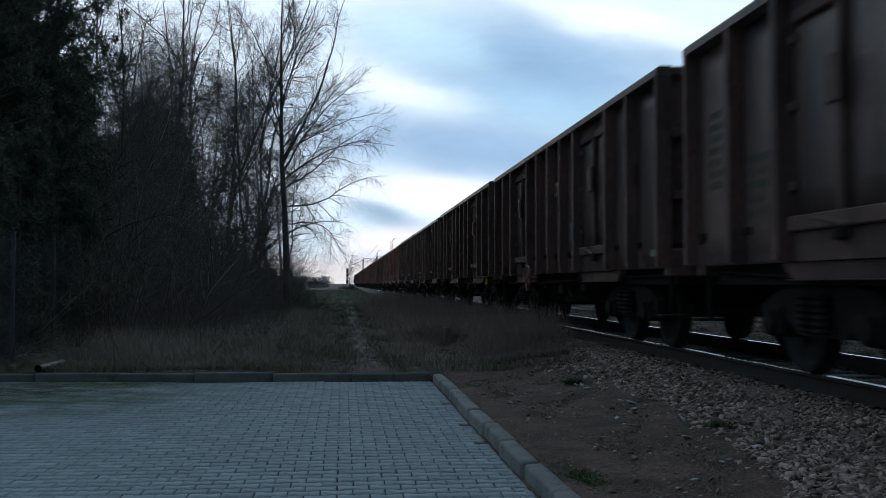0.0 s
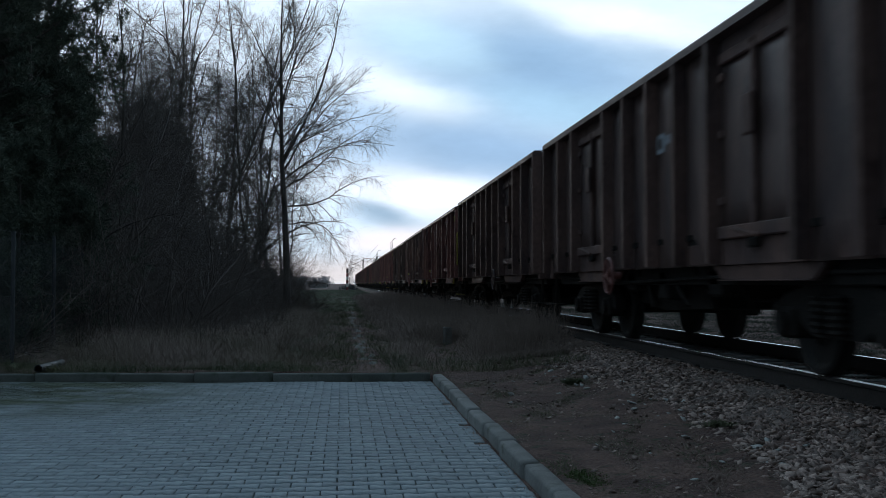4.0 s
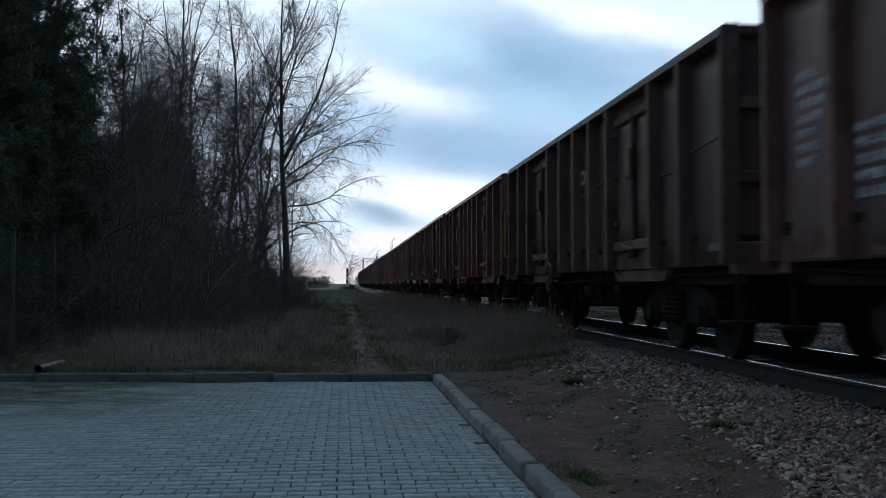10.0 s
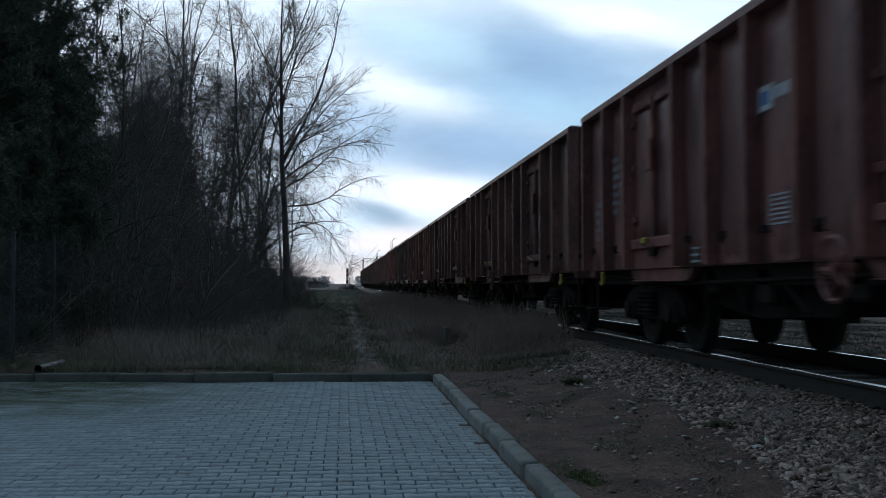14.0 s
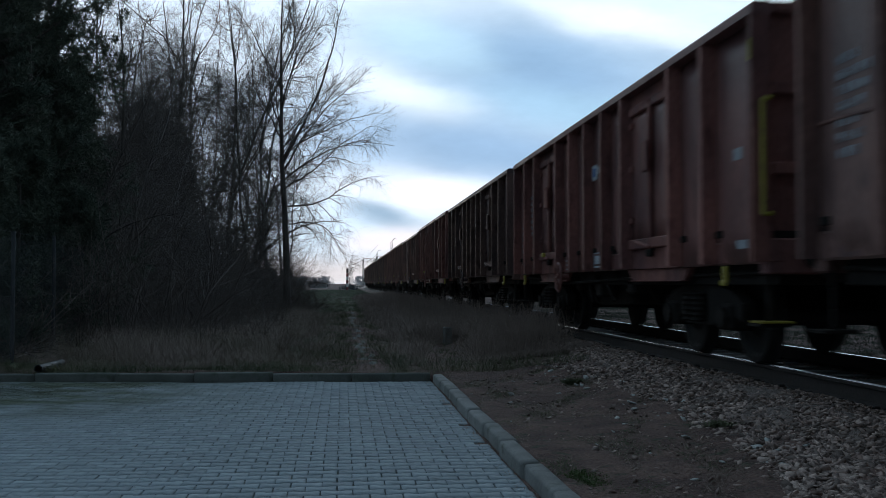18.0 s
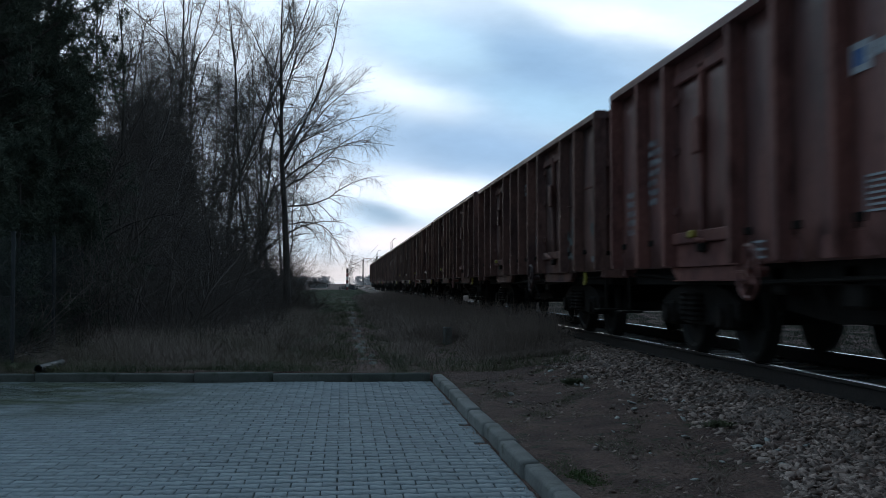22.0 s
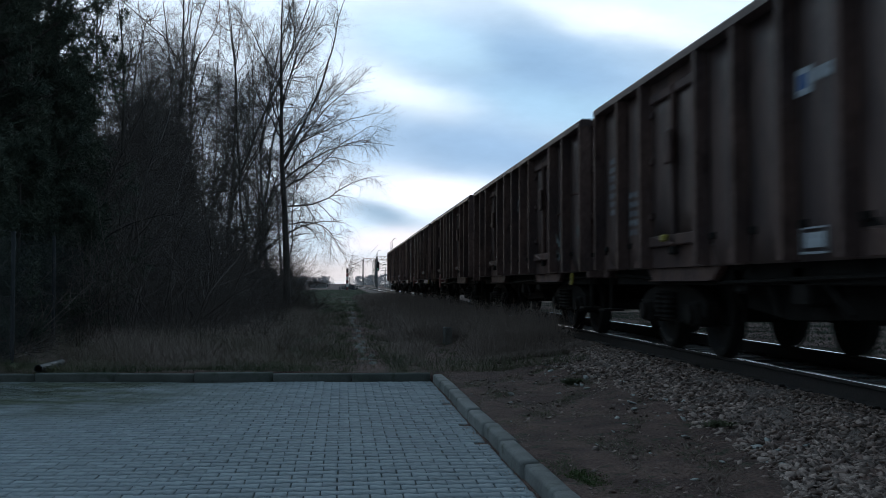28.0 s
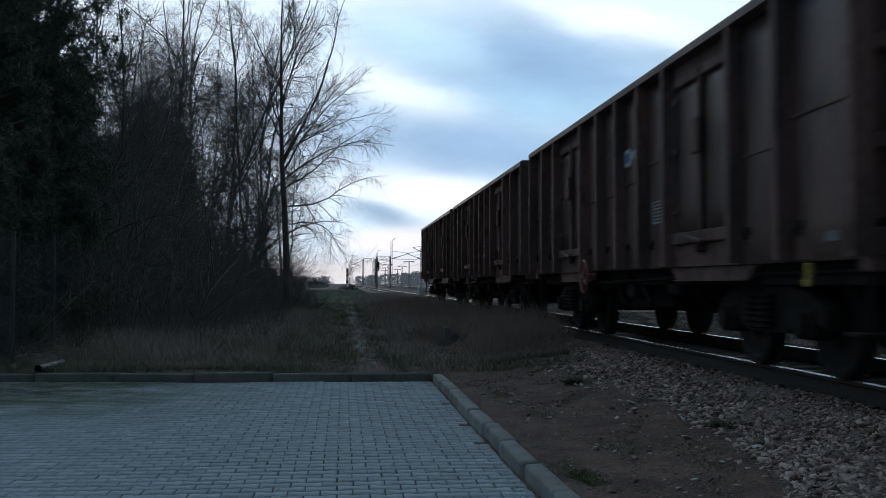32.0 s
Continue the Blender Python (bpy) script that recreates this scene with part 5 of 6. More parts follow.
    rows += [(-3.4 - 0.11 * k - rng.uniform(0, 1.6), 37 - 0.45 * k, rng.randrange(3), rng.uniform(0.85, 1.2)) for k in range(26)]
    rows += [(-5.4 + 0.32 * k + rng.uniform(-0.25, 0.25), rng.choice((39, 41, 44)), 2, 1.3 - 0.085 * k) for k in range(8)]
    rows += [(-5.6 + 0.35 * k, 45 + 0.4 * k, 2, 1.35 - 0.1 * k) for k in range(7)]
    had = set()
    for x, y, k, s in rows:
        turn = rng.uniform(0, 6.28)
        if k in had:
            again(bushes[k], x, y, turn, s)
        else:
            had.add(k)
            spot(bushes[k], x, y, turn, s)


make_woods()


def blades(name, label, rng, x, y, h, w, lean, mat, floor=None):
    """Grass: bent blades of two segments, joined."""
    n = len(x)
    z = np.where((np.abs(x - TRACK_X) < 2.7), np.maximum(bed_z(x, y), ground_z(x, y)), ground_z(x, y)) - 0.02
    if floor is not None:
        z = np.full(n, floor)
    a = rng.uniform(0, 6.28, n)
    tilt = rng.normal(0, lean, (n, 2))
    p0 = np.stack([x, y, z], 1)
    s = np.stack([np.cos(a), np.sin(a), np.zeros(n)], 1) * (w / 2)[:, None]
    p1 = p0 + np.stack([tilt[:, 0] * h * 0.35, tilt[:, 1] * h * 0.35, h * 0.55], 1)
    p2 = p0 + np.stack([tilt[:, 0] * h, tilt[:, 1] * h, h * (1 - 0.3 * np.abs(tilt).sum(1).clip(0, 1.5))], 1)
    v = np.stack([p0 - s, p0 + s, p1 + s * 0.8, p1 - s * 0.8, p2], 1).reshape(-1, 3)
    o = np.arange(n)[:, None] * 5
    ob = new(name, mesh_of(name, v, [o + np.array([0, 1, 2, 3]), o + np.array([3, 2, 4])], mat))
    return tagged(ob, label, "grass", kind="stuff")


def off_path(x, y):
    return np.abs(x - 0.37 - 0.05 * np.sin(y * 0.5)) > 0.17 - 0.10 * np.sin(y * 1.3) * np.sin(y * 0.37)


def patchy(x, y, s, seed):
    return 0.5 + 0.25 * (np.sin(x * s + seed) * np.sin(y * s * 0.8 + 2 * seed) + np.sin(x * s * 2.3 + 1.3 * y * s + seed))


def make_grass():
    rng = np.random.default_rng(77)
    # short grass behind the kerb
    n = 130000
    y = 14.4 + 48 * rng.random(n) ** 2.0
    x = -7.5 + 10.8 * rng.random(n)
    ok = (y > BY + BN * (x - 1) + 0.18) & (off_path(x, y) | (rng.random(n) < 0.2)) & (rng.random(n) < (patchy(x, y, 1.1, 2) + 0.25) * np.where(x > 0.9, 0.3, 1))
    x, y = x[ok], y[ok]
    h = rng.uniform(0.05, 0.17, len(x)) * (0.6 + patchy(x, y, 0.9, 5))
    blades("verge_grass", "short dull winter grass behind the kerb", rng, x, y, h, 0.0035 + 0.0002 * y, 1.0, GREEN)
    # dry tussocks before the thicket: fans of leaning blades
    for name, label, mat, clumps, seed in (("dry_tussocks", "long dry straw-brown grass tussocks before the thicket", DRY, 1900, 1), ("withered_grass", "withered grey-brown grass before the thicket", WEED, 1700, 4)):
        cy = 15.0 + 24 * rng.random(clumps) ** 1.5
        cx = -0.4 - 5.4 * rng.random(clumps) ** 0.85
        keep = rng.random(clumps) < (2.2 * patchy(cx, cy, 1.0, seed) - 0.55) * np.clip((-0.2 - cx) / 1.4, 0.12, 1) * np.clip((cx + 4.6) / 1.4, 0.1, 1)
        cx, cy = cx[keep], cy[keep]
        m = 84
        size = rng.uniform(0.16, 0.80, len(cx)) ** 1.2 * np.clip((cy - 14.2) / 3.2, 0.3, 1)
        a, r = rng.uniform(0, 6.28, (len(cx), m)), 0.14 * np.sqrt(rng.random((len(cx), m))) * (0.6 + size[:, None])
        x, y = (cx[:, None] + r * np.cos(a)).ravel(), (cy[:, None] + r * np.sin(a)).ravel()
        h = (size[:, None] * rng.uniform(0.45, 1.1, (len(cx), m))).ravel()
        blades(name, label, rng, x, y, h, 0.0024 + 0.00011 * y, 1.1, mat)
    # dry grass between path and track
    n = 140000
    y = 15.6 + 75 * rng.random(n) ** 1.9
    x = 0.75 + 3.6 * rng.random(n)
    ok = (rng.random(n) < patchy(x, y, 1.3, 3) + 0.05) & (x < 3.7) & ((np.abs(x - 0.0972 * y) > 0.36) | (y > 21.5)) & (x > 0.7 + 0.3 * np.sin(y))
    x, y = x[ok], y[ok]
    h = rng.uniform(0.2, 0.75, len(x)) * (0.5 + 0.7 * patchy(x, y, 0.8, 6)) * np.clip((y - 15) / 2.5, 0.3, 1) * np.clip((x - 0.5) / 1.2, 0.4, 1)
    blades("dry_grass", "dry brown grass between footpath and track", rng, x, y, h, 0.0028 + 0.00014 * y, 1.05, WEED)
    # green meadow far along the path
    n = 50000
    y, x = 46 + 150 * rng.random(n) ** 1.3, rng.uniform(-9, 3.0, n)
    blades("meadow_grass", "green meadow grass beyond the birch", rng, x, y, rng.uniform(0.06, 0.16, n), 0.012 + 0.0006 * y, 1.3, MEADOW)
    # grass beyond the track
    n = 110000
    y, x = 9 + 50 * rng.random(n) ** 1.5, TRACK_X + 1.9 + 8.0 * rng.random(n)
    blades("lineside_grass", "low grey-green grass between the tracks", rng, x, y, rng.uniform(0.03, 0.10, n), np.full(n, 0.018), 1.3, LINESIDE)
    # tufts and moss on the soil strip and at the kerb
    n = 42000
    y, x = 5.5 + 9.5 * rng.random(n), 1.32 + 1.7 * rng.random(n)
    ok = rng.random(n) < (patchy(x, y, 2.6, 8) - 0.22) * 1.6 + 0.45 * np.clip((1.95 - x) / 0.5, 0, 1) * patchy(x, y, 1.3, 2)
    blades("soil_grass", "sparse small grass tufts on the soil strip", rng, x[ok], y[ok], rng.uniform(0.012, 0.04, ok.sum()), np.full(ok.sum(), 0.007), 1.2, GREEN)
    n = 2600
    x = KX - 0.11 + 0.11 * rng.random(n)
    y = 5.5 + 8.5 * rng.random(n)
    ok = rng.random(n) < patchy(x * 0, y, 2.0, 3) - 0.2
    blades("joint_grass", "weeds in the joint along the kerb", rng, x[ok], y[ok], rng.uniform(0.02, 0.05, ok.sum()) + 0.0, np.full(ok.sum(), 0.006), 0.6, WEED, -0.02)
    n = 60000
    x, y = 1.3 + 2.2 * rng.random(n), 5.4 + 11 * rng.random(n)
    ok = rng.random(n) < patchy(x, y, 1.7, 9) + 0.1
    blades("soil_litter", "dead stalks and leaf litter on the soil strip", rng, x[ok], y[ok], rng.uniform(0.008, 0.04, ok.sum()), np.full(ok.sum(), 0.007), 1.8, WEED)
    n = 1100
    a, r = rng.uniform(0, 6.28, n), 0.17 * np.sqrt(rng.random(n))
    x, y = 1.52 + r * np.cos(a) * 0.8, 6.55 + r * np.sin(a) * 1.6
    blades("moss_patch", "bright green moss cushion on the soil", rng, x, y, rng.uniform(0.03, 0.045, n), np.full(n, 0.006), 0.9, MOSS)
    # low green plants at the ballast's toe
    for px, py, wide, tall in ((2.86, 8.05, 0.09, 0.11), (2.62, 12.2, 0.10, 0.12)):
        n = 420
        a, r = rng.uniform(0, 6.28, n), wide * np.sqrt(rng.random(n))
        blades("green_tuft", "dark green low plant at the foot of the ballast", rng, px + r * np.cos(a), py + r * np.sin(a), tall * rng.uniform(0.3, 1.0, n), np.full(n, 0.012), 0.9, GREEN)
    # fallen leaves and litter on the yard's mossy corner
    n = 36000
    x, y = -7 + 5.0 * rng.random(n) ** 1.1, 11.9 + 2.7 * rng.random(n) ** 0.5
    ok = (y < BY + BN * (x - 1)) & (rng.random(n) < (patchy(x, y, 2.2, 6) + 0.35) * np.clip((-2.0 - x) / 1.2, 0, 1) * np.clip((y - 11.9) / 1.2, 0, 1))
    blades("corner_moss", "moss and low weeds over the yard's shaded corner", rng, x[ok], y[ok], rng.uniform(0.004, 0.012, ok.sum()), np.full(ok.sum(), 0.009), 1.6, LINESIDE, -0.004)


make_grass()


def make_weeds():
    """Dead tall weeds with feathery heads, as stuff."""
    rng = np.random.default_rng(88)
    n = 2600
    y = 16.0 + 40 * rng.random(n) ** 2.0
    x = 1.3 + 2.9 * rng.random(n) ** 0.7
    ok = ((np.abs(x - 0.0972 * y) > 0.40) | (y > 21.5)) & (y > 15.6 + 0.8 * np.abs(x - 2.4)) & (x < 3.75 + 0.2 * np.sin(y))
    x, y = x[ok], y[ok]
    m = len(x)
    P0 = np.zeros((m, 2, 3))
    P0[:, 0] = np.stack([x, y, ground_z(x, y) - 0.03], 1)
    P0[:, 1] = P0[:, 0] + (0, 0, 0.1)
    A = shoots(rng, P0, np.full((m, 2), 0.006), 1, 0.72, 10, (0, 0.05), 0.005, 5, 0.10, 0.0, taper=0)
    B = shoots(rng, *A, 7, 0.26, 38, (0.35, 1.0), 0.004, 4, 0.15, 0.03)
    C = shoots(rng, *B, 4, 0.08, 40, (0.3, 1.0), 0.0035, 3, 0.2, 0.0)
    v, f = tubes([(*A, 3), (*B, 3), (*C, 3)])
    tagged(new("tall_weeds", mesh_of("tall_weeds", v, f, WEED)), "dead tall weeds with feathery grey-brown heads beside the ballast", "weeds", kind="stuff")
    # low brush at the thicket's foot
    n = 700
    y = 19.5 + 24 * rng.random(n) ** 1.4
    x = -1.4 - 3.6 * rng.random(n)
    ok = x < -1.2 - 0.03 * (y - 17)
    x, y = x[ok], y[ok]
    m = len(x)
    P0 = np.zeros((m, 2, 3))
    P0[:, 0] = np.stack([x, y, ground_z(x, y) - 0.03], 1)
    P0[:, 1] = P0[:, 0] + (0, 0, 0.1)
    A = shoots(rng, P0, np.full((m, 2), 0.006), 2, 0.9, 16, (0, 0.05), 0.005, 5, 0.14, 0.0, taper=0)
    B = shoots(rng, *A, 6, 0.34, 40, (0.25, 1.0), 0.004, 4, 0.15, 0.02)
    C = shoots(rng, *B, 3, 0.12, 40, (0.3, 1.0), 0.0035, 3, 0.2, 0.0)
    v, f = tubes([(*A, 3), (*B, 3), (*C, 3)])
    tagged(new("brushwood", mesh_of("brushwood", v, f, TWIG)), "low bare brushwood at the foot of the thicket", "brushwood", kind="stuff")


make_weeds()


def make_path():
    """A trodden path: ragged bare patches in a row."""
    rng = random.Random(14)
    bm = bmesh.new()
    y = 16.2
    while y < 46:
        w, length = rng.uniform(0.05, 0.13), rng.uniform(0.12, 0.5)
        cx = 0.37 + 0.05 * math.sin(y * 0.5) + rng.uniform(-0.12, 0.12)
        ring = []
        for k in range(14):
            a = 2 * math.pi * k / 14
            r = rng.uniform(0.75, 1.2)
            px, py = cx + w * r * math.cos(a), y + length * r * math.sin(a)
            ring.append(bm.verts.new((px, py, float(ground_z(np.array(px), np.array(py))) + 0.004)))
        mid = bm.verts.new((cx, y, float(ground_z(np.array(cx), np.array(y))) + 0.014))
        for a, b in zip(ring, ring[1:] + ring[:1]):
            bm.faces.new((mid, a, b))
        y += length * rng.uniform(1.2, 2.4)
    tagged(new("footpath", bm_mesh("footpath", bm, TROD)), "trodden bare footpath through the winter grass", "footpath", kind="structure")


make_path()


# ---------------------------------------------------------------- small things by the yard
def make_pipe():
    bm = bmesh.new()
    n = 20
    for r0, r1, flip in ((0.052, 0.052, 1), (0.044, 0.044, -1)):
        a = [bm.verts.new((r0 * math.cos(2 * math.pi * i / n), 0, r0 * math.sin(2 * math.pi * i / n))) for i in range(n)]
        b = [bm.verts.new((r1 * math.cos(2 * math.pi * i / n), 1.25, r1 * math.sin(2 * math.pi * i / n))) for i in range(n)]
        for i in range(n):
            bm.faces.new((a[i], a[(i + 1) % n], b[(i + 1) % n], b[i]))
        if flip > 0:
            outer = a, b
        else:
            for i in range(n):
                bm.faces.new((outer[0][i], outer[0][(i + 1) % n], a[(i + 1) % n], a[i]))
                bm.faces.new((outer[1][i], outer[1][(i + 1) % n], b[(i + 1) % n], b[i]))
    ob = new("drain_pipe", bm_mesh("drain_pipe", bm, PIPE, False))
    ob.matrix_basis = pose(-3.98, 14.68, 0.158, -0.6, 0, 0.6)
    tagged(ob, "grey plastic drain pipe lying on the kerb", "pipe")


def make_marker():
    bm = boxes((-0.09, 0.09, -0.09, 0.09, -0.2, 0.36), bevel=0.02)
    for v in bm.verts:
        if v.co.z > 0.3:
            v.co.x *= 0.86
            v.co.y *= 0.86
    ob = new("marker_post", bm_mesh("marker_post", bm, KERB))
    ob.matrix_basis = at_ground(2.10, 21.6, 0.2)
    tagged(ob, "short pale concrete marker post in the weeds", "post")
    bm = boxes((-0.06, 0.06, -0.06, 0.06, -0.2, 0.62), bevel=0.01)
    ob = new("marker_post", bm_mesh("marker_post", bm, KERB))
    ob.matrix_basis = at_ground(17.0, 36.0)
    tagged(ob, "pale concrete marker post beside the far track", "post")


def make_fence():
    fence = thing("mesh_fence", "old chain-link fence on grey steel posts before the thicket", "fence")
    ys = [13.7 + 2.8 * k for k in range(6)]
    post = bm_mesh("post", rods(((0, 0, -0.3), (0, 0, 2.0), 0.03), ((0, 0, 2.0), (0, 0, 2.02), 0.034), n=10), FENCE)
    for y in ys:
        piece("post", post, fence, m=at_ground(-4.85 - 0.05 * (y - 16.5), y))
    rows = []
    x0, x1, y0, y1 = -4.85 - 0.05 * (ys[0] - 16.5), -4.85 - 0.05 * (ys[-1] - 16.5), ys[0], ys[-1]
    for z in (0.15, 1.0, 1.95):
        part("line_wire", rods(((x0, y0, z + 0.09), (x1, y1, z + 0.09), 0.003), n=4), FENCE, fence)
    n = 180
    P, R = [], []
    for k in range(n):
        for s in (-1, 1):
            y = y0 + (y1 - y0) * k / n
            zig = [(x0 + (x1 - x0) * (y - y0) / (y1 - y0) + 0.004 * s, y + s * 0.9 * h, 0.15 + 1.8 * h) for h in (0, 1)]
            if y0 <= zig[1][1] <= y1:
                P.append(zig)
                R.append((0.0016, 0.0016))
    v, f = tubes([(np.array(P), np.array(R), 3)])
    tagged(piece("wire_mesh", mesh_of("wire_mesh", v, f, FENCE), fence), kind="stuff")


STRAY = [(2.11, 6.36), (2.52, 7.76), (2.34, 9.08), (2.52, 8.27), (2.43, 6.77), (1.81, 11.50), (2.26, 12.57), (2.07, 12.96), (2.55, 13.47), (2.28, 11.28)]


def make_loose_stones():
    """Pale stones strewn over the soil strip."""
    v, q = stone_verts(np.random.default_rng(6), 6)
    shapes = [mesh_of("stone", v[k], q, PALE_STONE) for k in range(6)]
    rng = random.Random(6)
    ground = bpy.data.objects["ground"]
    spots = STRAY + [(rng.uniform(1.4, 2.9), rng.uniform(6.2, 14.5)) for _ in range(34)] + [(rng.uniform(2.55, 3.15), rng.uniform(6.4, 15.0)) for _ in range(46)]
    for k, (x, y) in enumerate(spots):
        s = rng.uniform(0.022, 0.038) if k < len(STRAY) else rng.uniform(0.018, 0.042) if k > len(STRAY) + 33 else rng.uniform(0.007, 0.020)
        m = Matrix.Translation((x, y, float(ground_z(np.array(x), np.array(y))) + 0.15 * s)) @ Matrix.Rotation(rng.uniform(0, 6), 4, "Z") @ Matrix.Diagonal((s, s, 0.6 * s, 1))
        piece("stone", shapes[k % 6], ground, m=m)


make_loose_stones()
make_pipe()
make_marker()
make_fence()


# ---------------------------------------------------------------- the line into the distance
def make_signal():
    s = thing("railway_signal", "railway colour-light signal on a red and white mast", "railway signal", Matrix.Translation((0.85, 190, 0.1)))
    for k in range(5):
        part("mast_band", rods(((0, 0, 0.6 * k), (0, 0, 0.6 * k + 0.6), 0.20), n=10), SIGNAL_RED if k % 2 == 0 else SIGNAL_WHITE, s, "red band" if k % 2 == 0 else "white band")
    part("head", boxes((-0.2, 0.2, -0.12, 0.12, 3.05, 3.85), bevel=0.08), BLACK, s, "black signal head")
    part("hood", rods(((0, -0.12, 3.6), (0, -0.3, 3.6), 0.1), n=10), BLACK, s)
    part("lens", rods(((0, -0.10, 3.25), (0, -0.14, 3.25), 0.1), n=10), BLACK, s, "dark lens")


def mast(x, y, h, arm=0.0, label="grey steel catenary mast with an insulated arm"):
    m = thing("catenary_mast", label, "catenary mast", Matrix.Translation((x, y, 0.0)), "catenary masts")
    bm = bmesh.new()
    for dx in (-0.12, 0.12):
        box(bm, dx - 0.04, dx + 0.04, -0.1, 0.1, 0, h)
    for k in range(int(h / 0.6)):
        box(bm, -0.12, 0.12, -0.11, -0.08, k * 0.6 + 0.2, k * 0.6 + 0.28)
    part("mast_body", bm, METAL, m)
    if arm:
        part("arm", rods(((0, 0, 5.6), (arm, 0, 6.6), 0.05), ((0, 0, 7.0), (arm, 0, 6.6), 0.03), ((0, 0, 5.6), (arm * 0.9, 0, 5.5), 0.03), n=6), METAL, m)
        part("insulator", rods(((arm * 0.12, 0, 5.72), (arm * 0.25, 0, 5.85), 0.10), n=8), RUSTY, m)
    part("tip", rods(((0, 0, h), (0.5, 0, h + 0.6), 0.04), ((0.5, 0, h + 0.6), (0.9, 0, h + 0.5), 0.04), n=6), METAL, m)
    return m


def gantry(x0, x1, y, h, label):
    g = thing("signal_gantry", label, "gantry", Matrix.Translation((0, y, 0)))
    for x in (x0, x1):
        part("leg", boxes((x - 0.16, x + 0.16, -0.16, 0.16, 0, h + 0.9), bevel=0.02), METAL, g)
    for z in (h, h + 0.9):
        part("chord", boxes((x0, x1, -0.45, -0.35, z, z + 0.1), (x0, x1, 0.35, 0.45, z, z + 0.1)), RUSTY, g)
    n = max(3, int((x1 - x0) / 0.9))
    for k in range(n):
        a, b = x0 + (x1 - x0) * k / n, x0 + (x1 - x0) * (k + 1) / n
        part("lattice_bar", rods(((a, -0.4, h), (b, -0.4, h + 0.95), 0.05), ((b, -0.4, h), (b, -0.4, h + 0.95), 0.04), n=5), RUSTY, g)
    return g


def lamp_post(x, y, h):
    p = thing("platform_lamp", "grey platform lamp post with two arms", "lamp post", Matrix.Translation((x, y, 0)), "platform lamps")
    part("pole", rods(((0, 0, 0), (0, 0, h), 0.09), n=8), METAL, p)
    part("arm", boxes((-0.9, 0.9, -0.06, 0.06, h, h + 0.1), bevel=0.02), METAL, p)
    for s in (-1, 1):
        part("lamp_head", boxes((s * 0.75 - 0.3, s * 0.75 + 0.3, -0.12, 0.12, h - 0.08, h + 0.05), bevel=0.03), METAL, p)


def crowns(name, label, rng, xs, ys, hs, mat=None, wide=0.2):
    """A far wood: many small leaf clumps on slim stems, joined."""
    vs, fs, base = [], [], 0
    for x, y, h in zip(xs, ys, hs):
        n = 84
        c = np.stack([rng.normal(0, h * wide, n), rng.normal(0, h * wide, n), h * 0.97 * rng.random(n) ** 0.85], 1)
        c[:, :2] *= (1.15 - c[:, 2:3] / h)
        s = h * rng.uniform(0.04, 0.10, n)
        t = rng.normal(size=(n, 4, 3))
        t /= np.linalg.norm(t, axis=2, keepdims=True)
        v = (c[:, None] + t * s[:, None, None] * np.array([1, 1, 1.3])) + np.array([x, y, 0])
        vs.append(v.reshape(-1, 3))
        o = np.arange(n)[:, None] * 4 + base
        for tri in ((0, 1, 2), (0, 1, 3), (0, 2, 3), (1, 2, 3)):
            fs.append(o + np.array(tri))
        base += 4 * n
    ob = new(name, mesh_of(name, np.concatenate(vs), np.concatenate(fs), mat or FAR_HAZE_WOOD))
    return tagged(ob, label, "woods", kind="stuff")


def make_house(x, y, w, d, h, roof_h):
    b = thing("lineside_building", "pale rendered lineside building with a dark pitched roof", "building", Matrix.Translation((x, y, 0)))
    part("wall", boxes((-w / 2, w / 2, -d / 2, d / 2, 0, h)), WALLS, b)
    part("roof", extrude(bmesh.new(), [(-w / 2 - 0.4, h), (w / 2 + 0.4, h), (0, h + roof_h)], -d / 2 - 0.3, d / 2 + 0.3), ROOF, b)


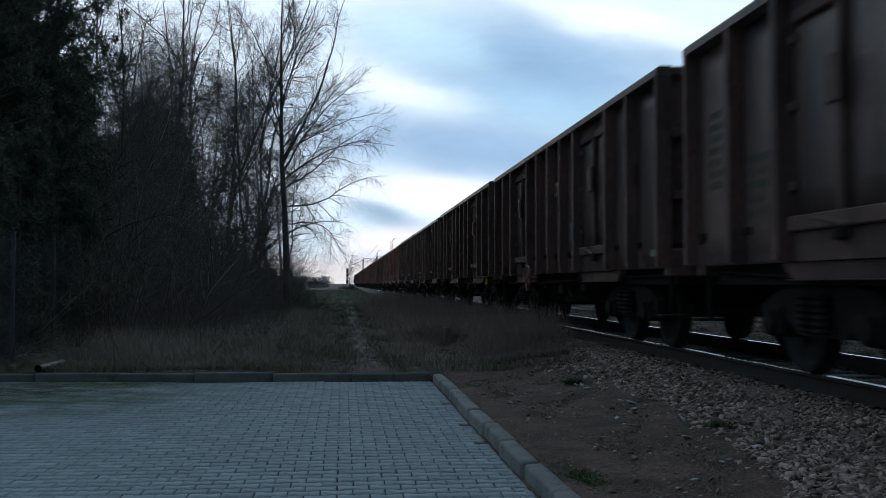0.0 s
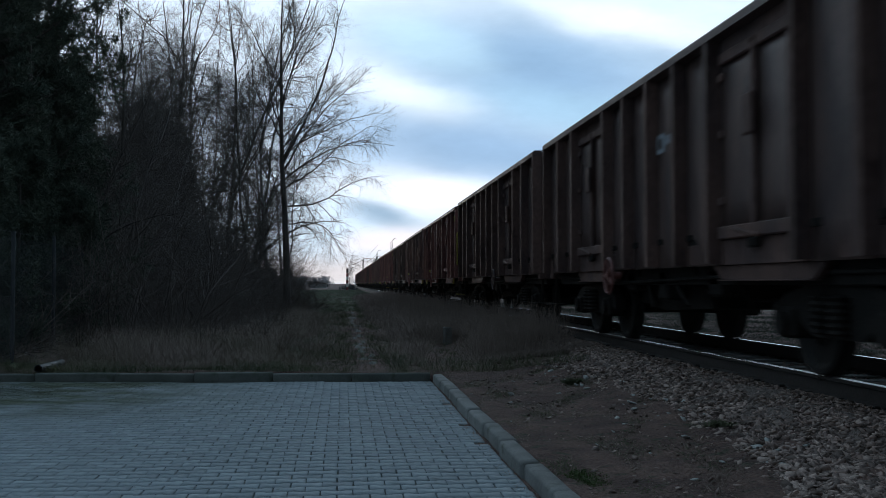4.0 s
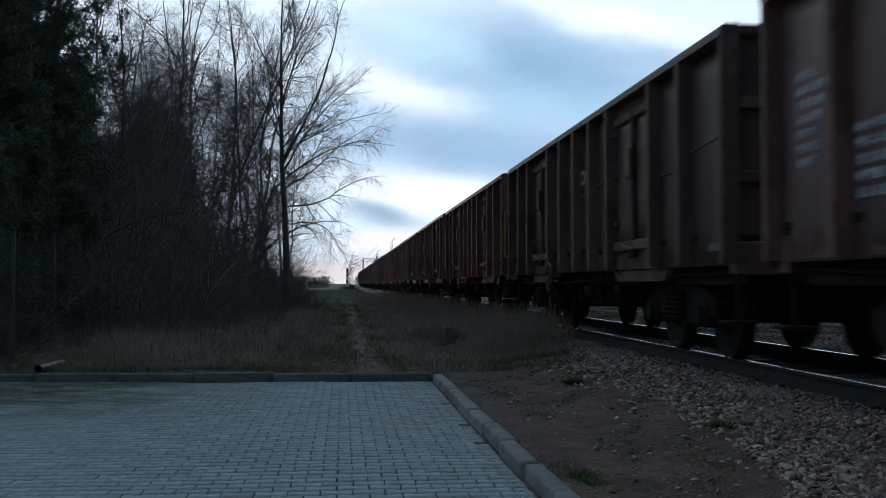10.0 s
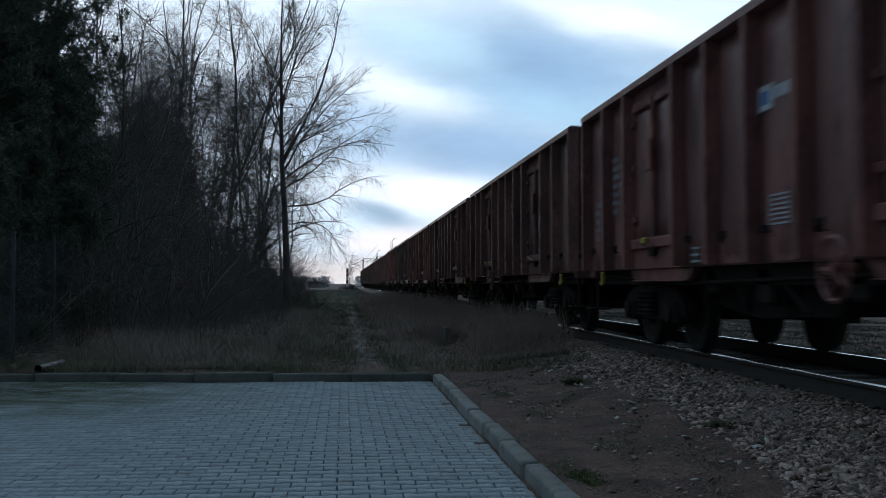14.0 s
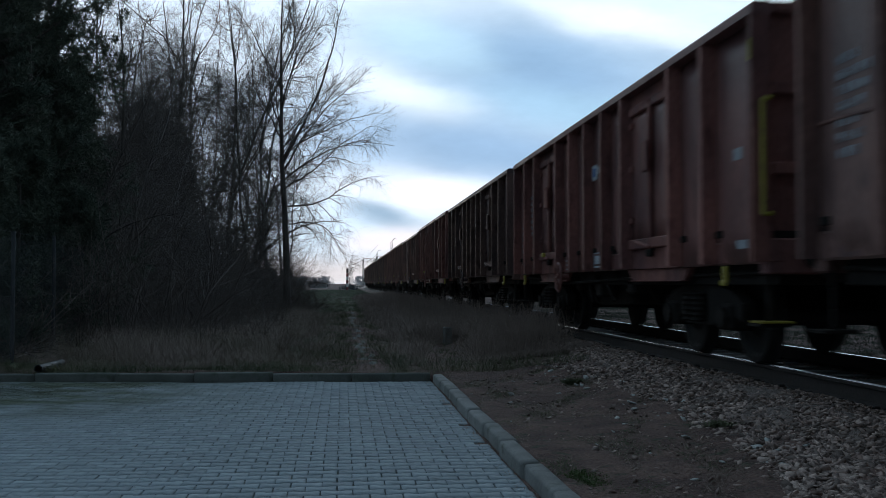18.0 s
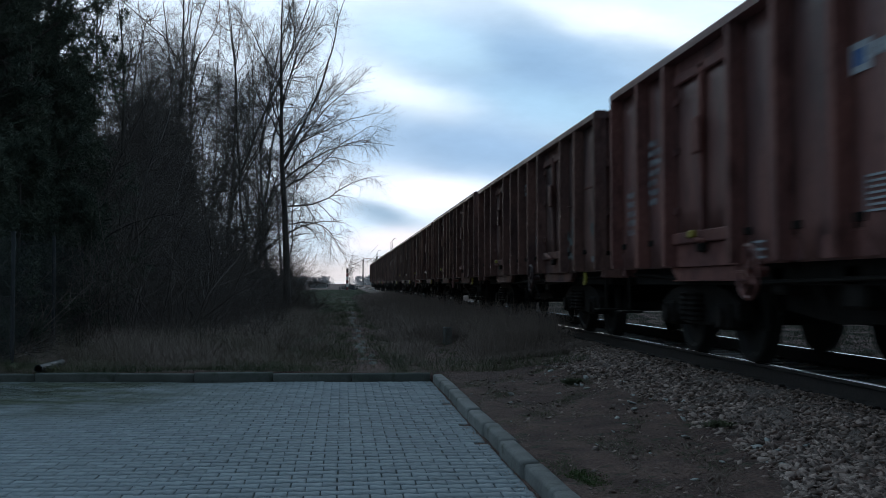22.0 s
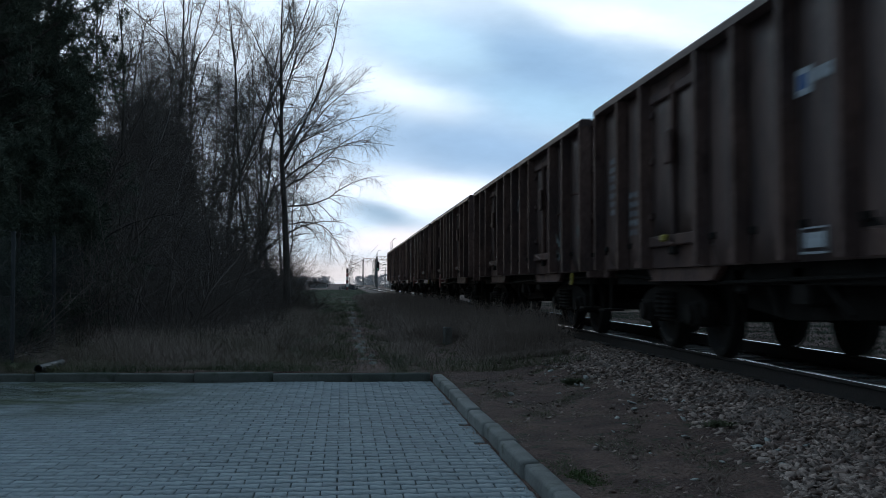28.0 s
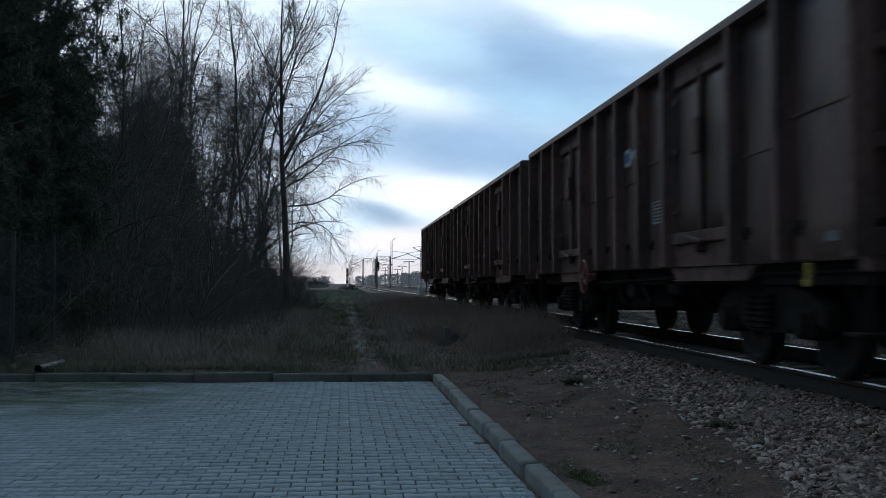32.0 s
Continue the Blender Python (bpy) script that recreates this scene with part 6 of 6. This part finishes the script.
def make_distance():
    make_signal()
    mast(8.6, 190, 8.6, 3.2)
    mast(7.9, 250, 8.4, 3.0)
    mast(9.0, 310, 8.4, 3.0)
    mast(10.2, 370, 8.4, 3.0)
    mast(13.8, 190, 7.6, -2.6)
    mast(12.6, 160, 6.2, -2.2)
    for k in range(6):
        mast(2.3 + 0.1 * k, 250 + 62 * k, 8.2, 2.4)
    gantry(7.9, 10.9, 248, 6.6, "rust-red lattice signal gantry over the far tracks")
    gantry(5.7, 9.1, 300, 7.2, "slender portal over the track")
    sig = thing("gantry_signal", "black colour-light signal hung under the gantry", "railway signal", Matrix.Translation((8.1, 247.6, 4.2)))
    part("head", boxes((-0.35, 0.35, -0.15, 0.15, 0, 2.1), bevel=0.1), BLACK, sig)
    part("hanger", boxes((-0.05, 0.05, -0.05, 0.05, 2.1, 2.5)), METAL, sig)
    part("lens", rods(((0, -0.15, 0.4), (0, -0.2, 0.4), 0.14), n=10), LIGHT_GREEN, sig)
    for k in range(6):
        lamp_post(12.0 + 0.8 * k - 3.5 * (k % 2), 195 + 26 * k, 5.2)
    # overhead wires
    wires = thing("overhead_wires", "thin overhead wires along the line", "wire")
    for x, z in ((4.9, 5.4), (4.9, 6.6), (16.5, 5.4), (16.5, 6.6)):
        part("wire", rods(((x, 150, z), (x, 600, z), 0.02), n=4), METAL, wires)
    # platform beyond the far tracks, cabinet beside the line
    p = thing("platform", "low concrete station platform with a pale edge", "platform", kind="structure")
    part("platform_body", boxes((12.6, 15.2, 120, 330, 0.0, 0.62), bevel=0.03), KERB, p)
    part("platform_edge", boxes((12.5, 12.9, 120, 330, 0.624, 0.68), bevel=0.01), WALLS, p)
    c = thing("relay_cabinet", "pale grey lineside relay cabinet", "cabinet", Matrix.Translation((7.3, 98, 0.1)))
    part("case", boxes((-0.4, 0.4, -0.25, 0.25, 0.08, 0.85), bevel=0.02), WALLS, c)
    part("plinth", boxes((-0.45, 0.45, -0.3, 0.3, 0, 0.078)), KERB, c)
    part("door", boxes((-0.36, 0.36, -0.27, -0.252, 0.12, 0.8), bevel=0.006), WALLS, c)
    rng = np.random.default_rng(5)
    xs = rng.uniform(9, 120, 230)
    crowns("backdrop_wood", "far wood beyond the station, with haze as a blue-grey glow", rng, 12 + (xs - 9) * 1.6, rng.uniform(780, 900, 230), 4.5 + 4.5 * np.clip(xs / 40, 0, 1) + rng.uniform(0, 1.8, 230), HAZE_GLOW_WOOD, 0.5)
    n = 230
    # added out of view to keep low sky light off the wagons' sides
    crowns("side_wood", "unseen wood added to shut sky light off the wagons", rng, rng.uniform(-45, -16, 70), rng.uniform(14, 58, 70), rng.uniform(7, 10, 70))
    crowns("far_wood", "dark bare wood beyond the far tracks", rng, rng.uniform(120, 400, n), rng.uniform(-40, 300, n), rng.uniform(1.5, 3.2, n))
    n = 150
    crowns("backdrop_wood", "far wood on the horizon, with haze as a blue-grey glow", rng, np.where(rng.random(n) < 0.7, rng.uniform(-70, -8, n), rng.uniform(-260, -60, n)), rng.uniform(780, 900, n), rng.uniform(4, 7.5, n), HAZE_GLOW_WOOD, 0.5)
    n = 50
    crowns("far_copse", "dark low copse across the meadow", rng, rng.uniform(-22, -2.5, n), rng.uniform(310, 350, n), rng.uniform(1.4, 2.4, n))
    n = 50
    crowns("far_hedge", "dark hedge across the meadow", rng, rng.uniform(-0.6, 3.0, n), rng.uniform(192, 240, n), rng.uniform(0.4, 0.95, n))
    make_house(-6.6, 300, 4.5, 4, 1.3, 0.35)
    for x, y, z in ((4.2, 240, 2.0), (2.2, 330, 3.4)):
        l = thing("far_lamp", "small bright lamp far down the line", "lamp", Matrix.Translation((x, y, 0)))
        part("pole", rods(((0, 0, 0), (0, 0, z), 0.05), n=6), METAL, l)
        part("bulb", rods(((0, -0.1, z), (0, 0.1, z), 0.16), n=8), LIGHT_WHITE, l)


make_distance()


# ---------------------------------------------------------------- what moves
def run(t):
    """How far the train has gone at t seconds: it gathers a little speed."""
    return 8.513 * t + 0.01268 * t * t


def motions():
    stops = [0.0, 4.0, 8.0, 12.0, 16.0, 20.0, 24.0, 28.0, 32.0]
    for j, w in enumerate(TRAIN):
        start = 10.92 + GAP * j - BODY / 2 + SLIP[j]
        walk(w, [(t, pose(TRACK_X, start - run(t), RAIL_Z)) for t in stops])
    beats = [i / 15 for i in range(481)]
    for w in TRAIN:
        for o in w.children_recursive:
            if "spin" in o:
                y = o.location.y
                walk(o, [(t, pose(0, y, WHEEL_R, rx=math.degrees(run(t) / WHEEL_R))) for t in beats])


motions()
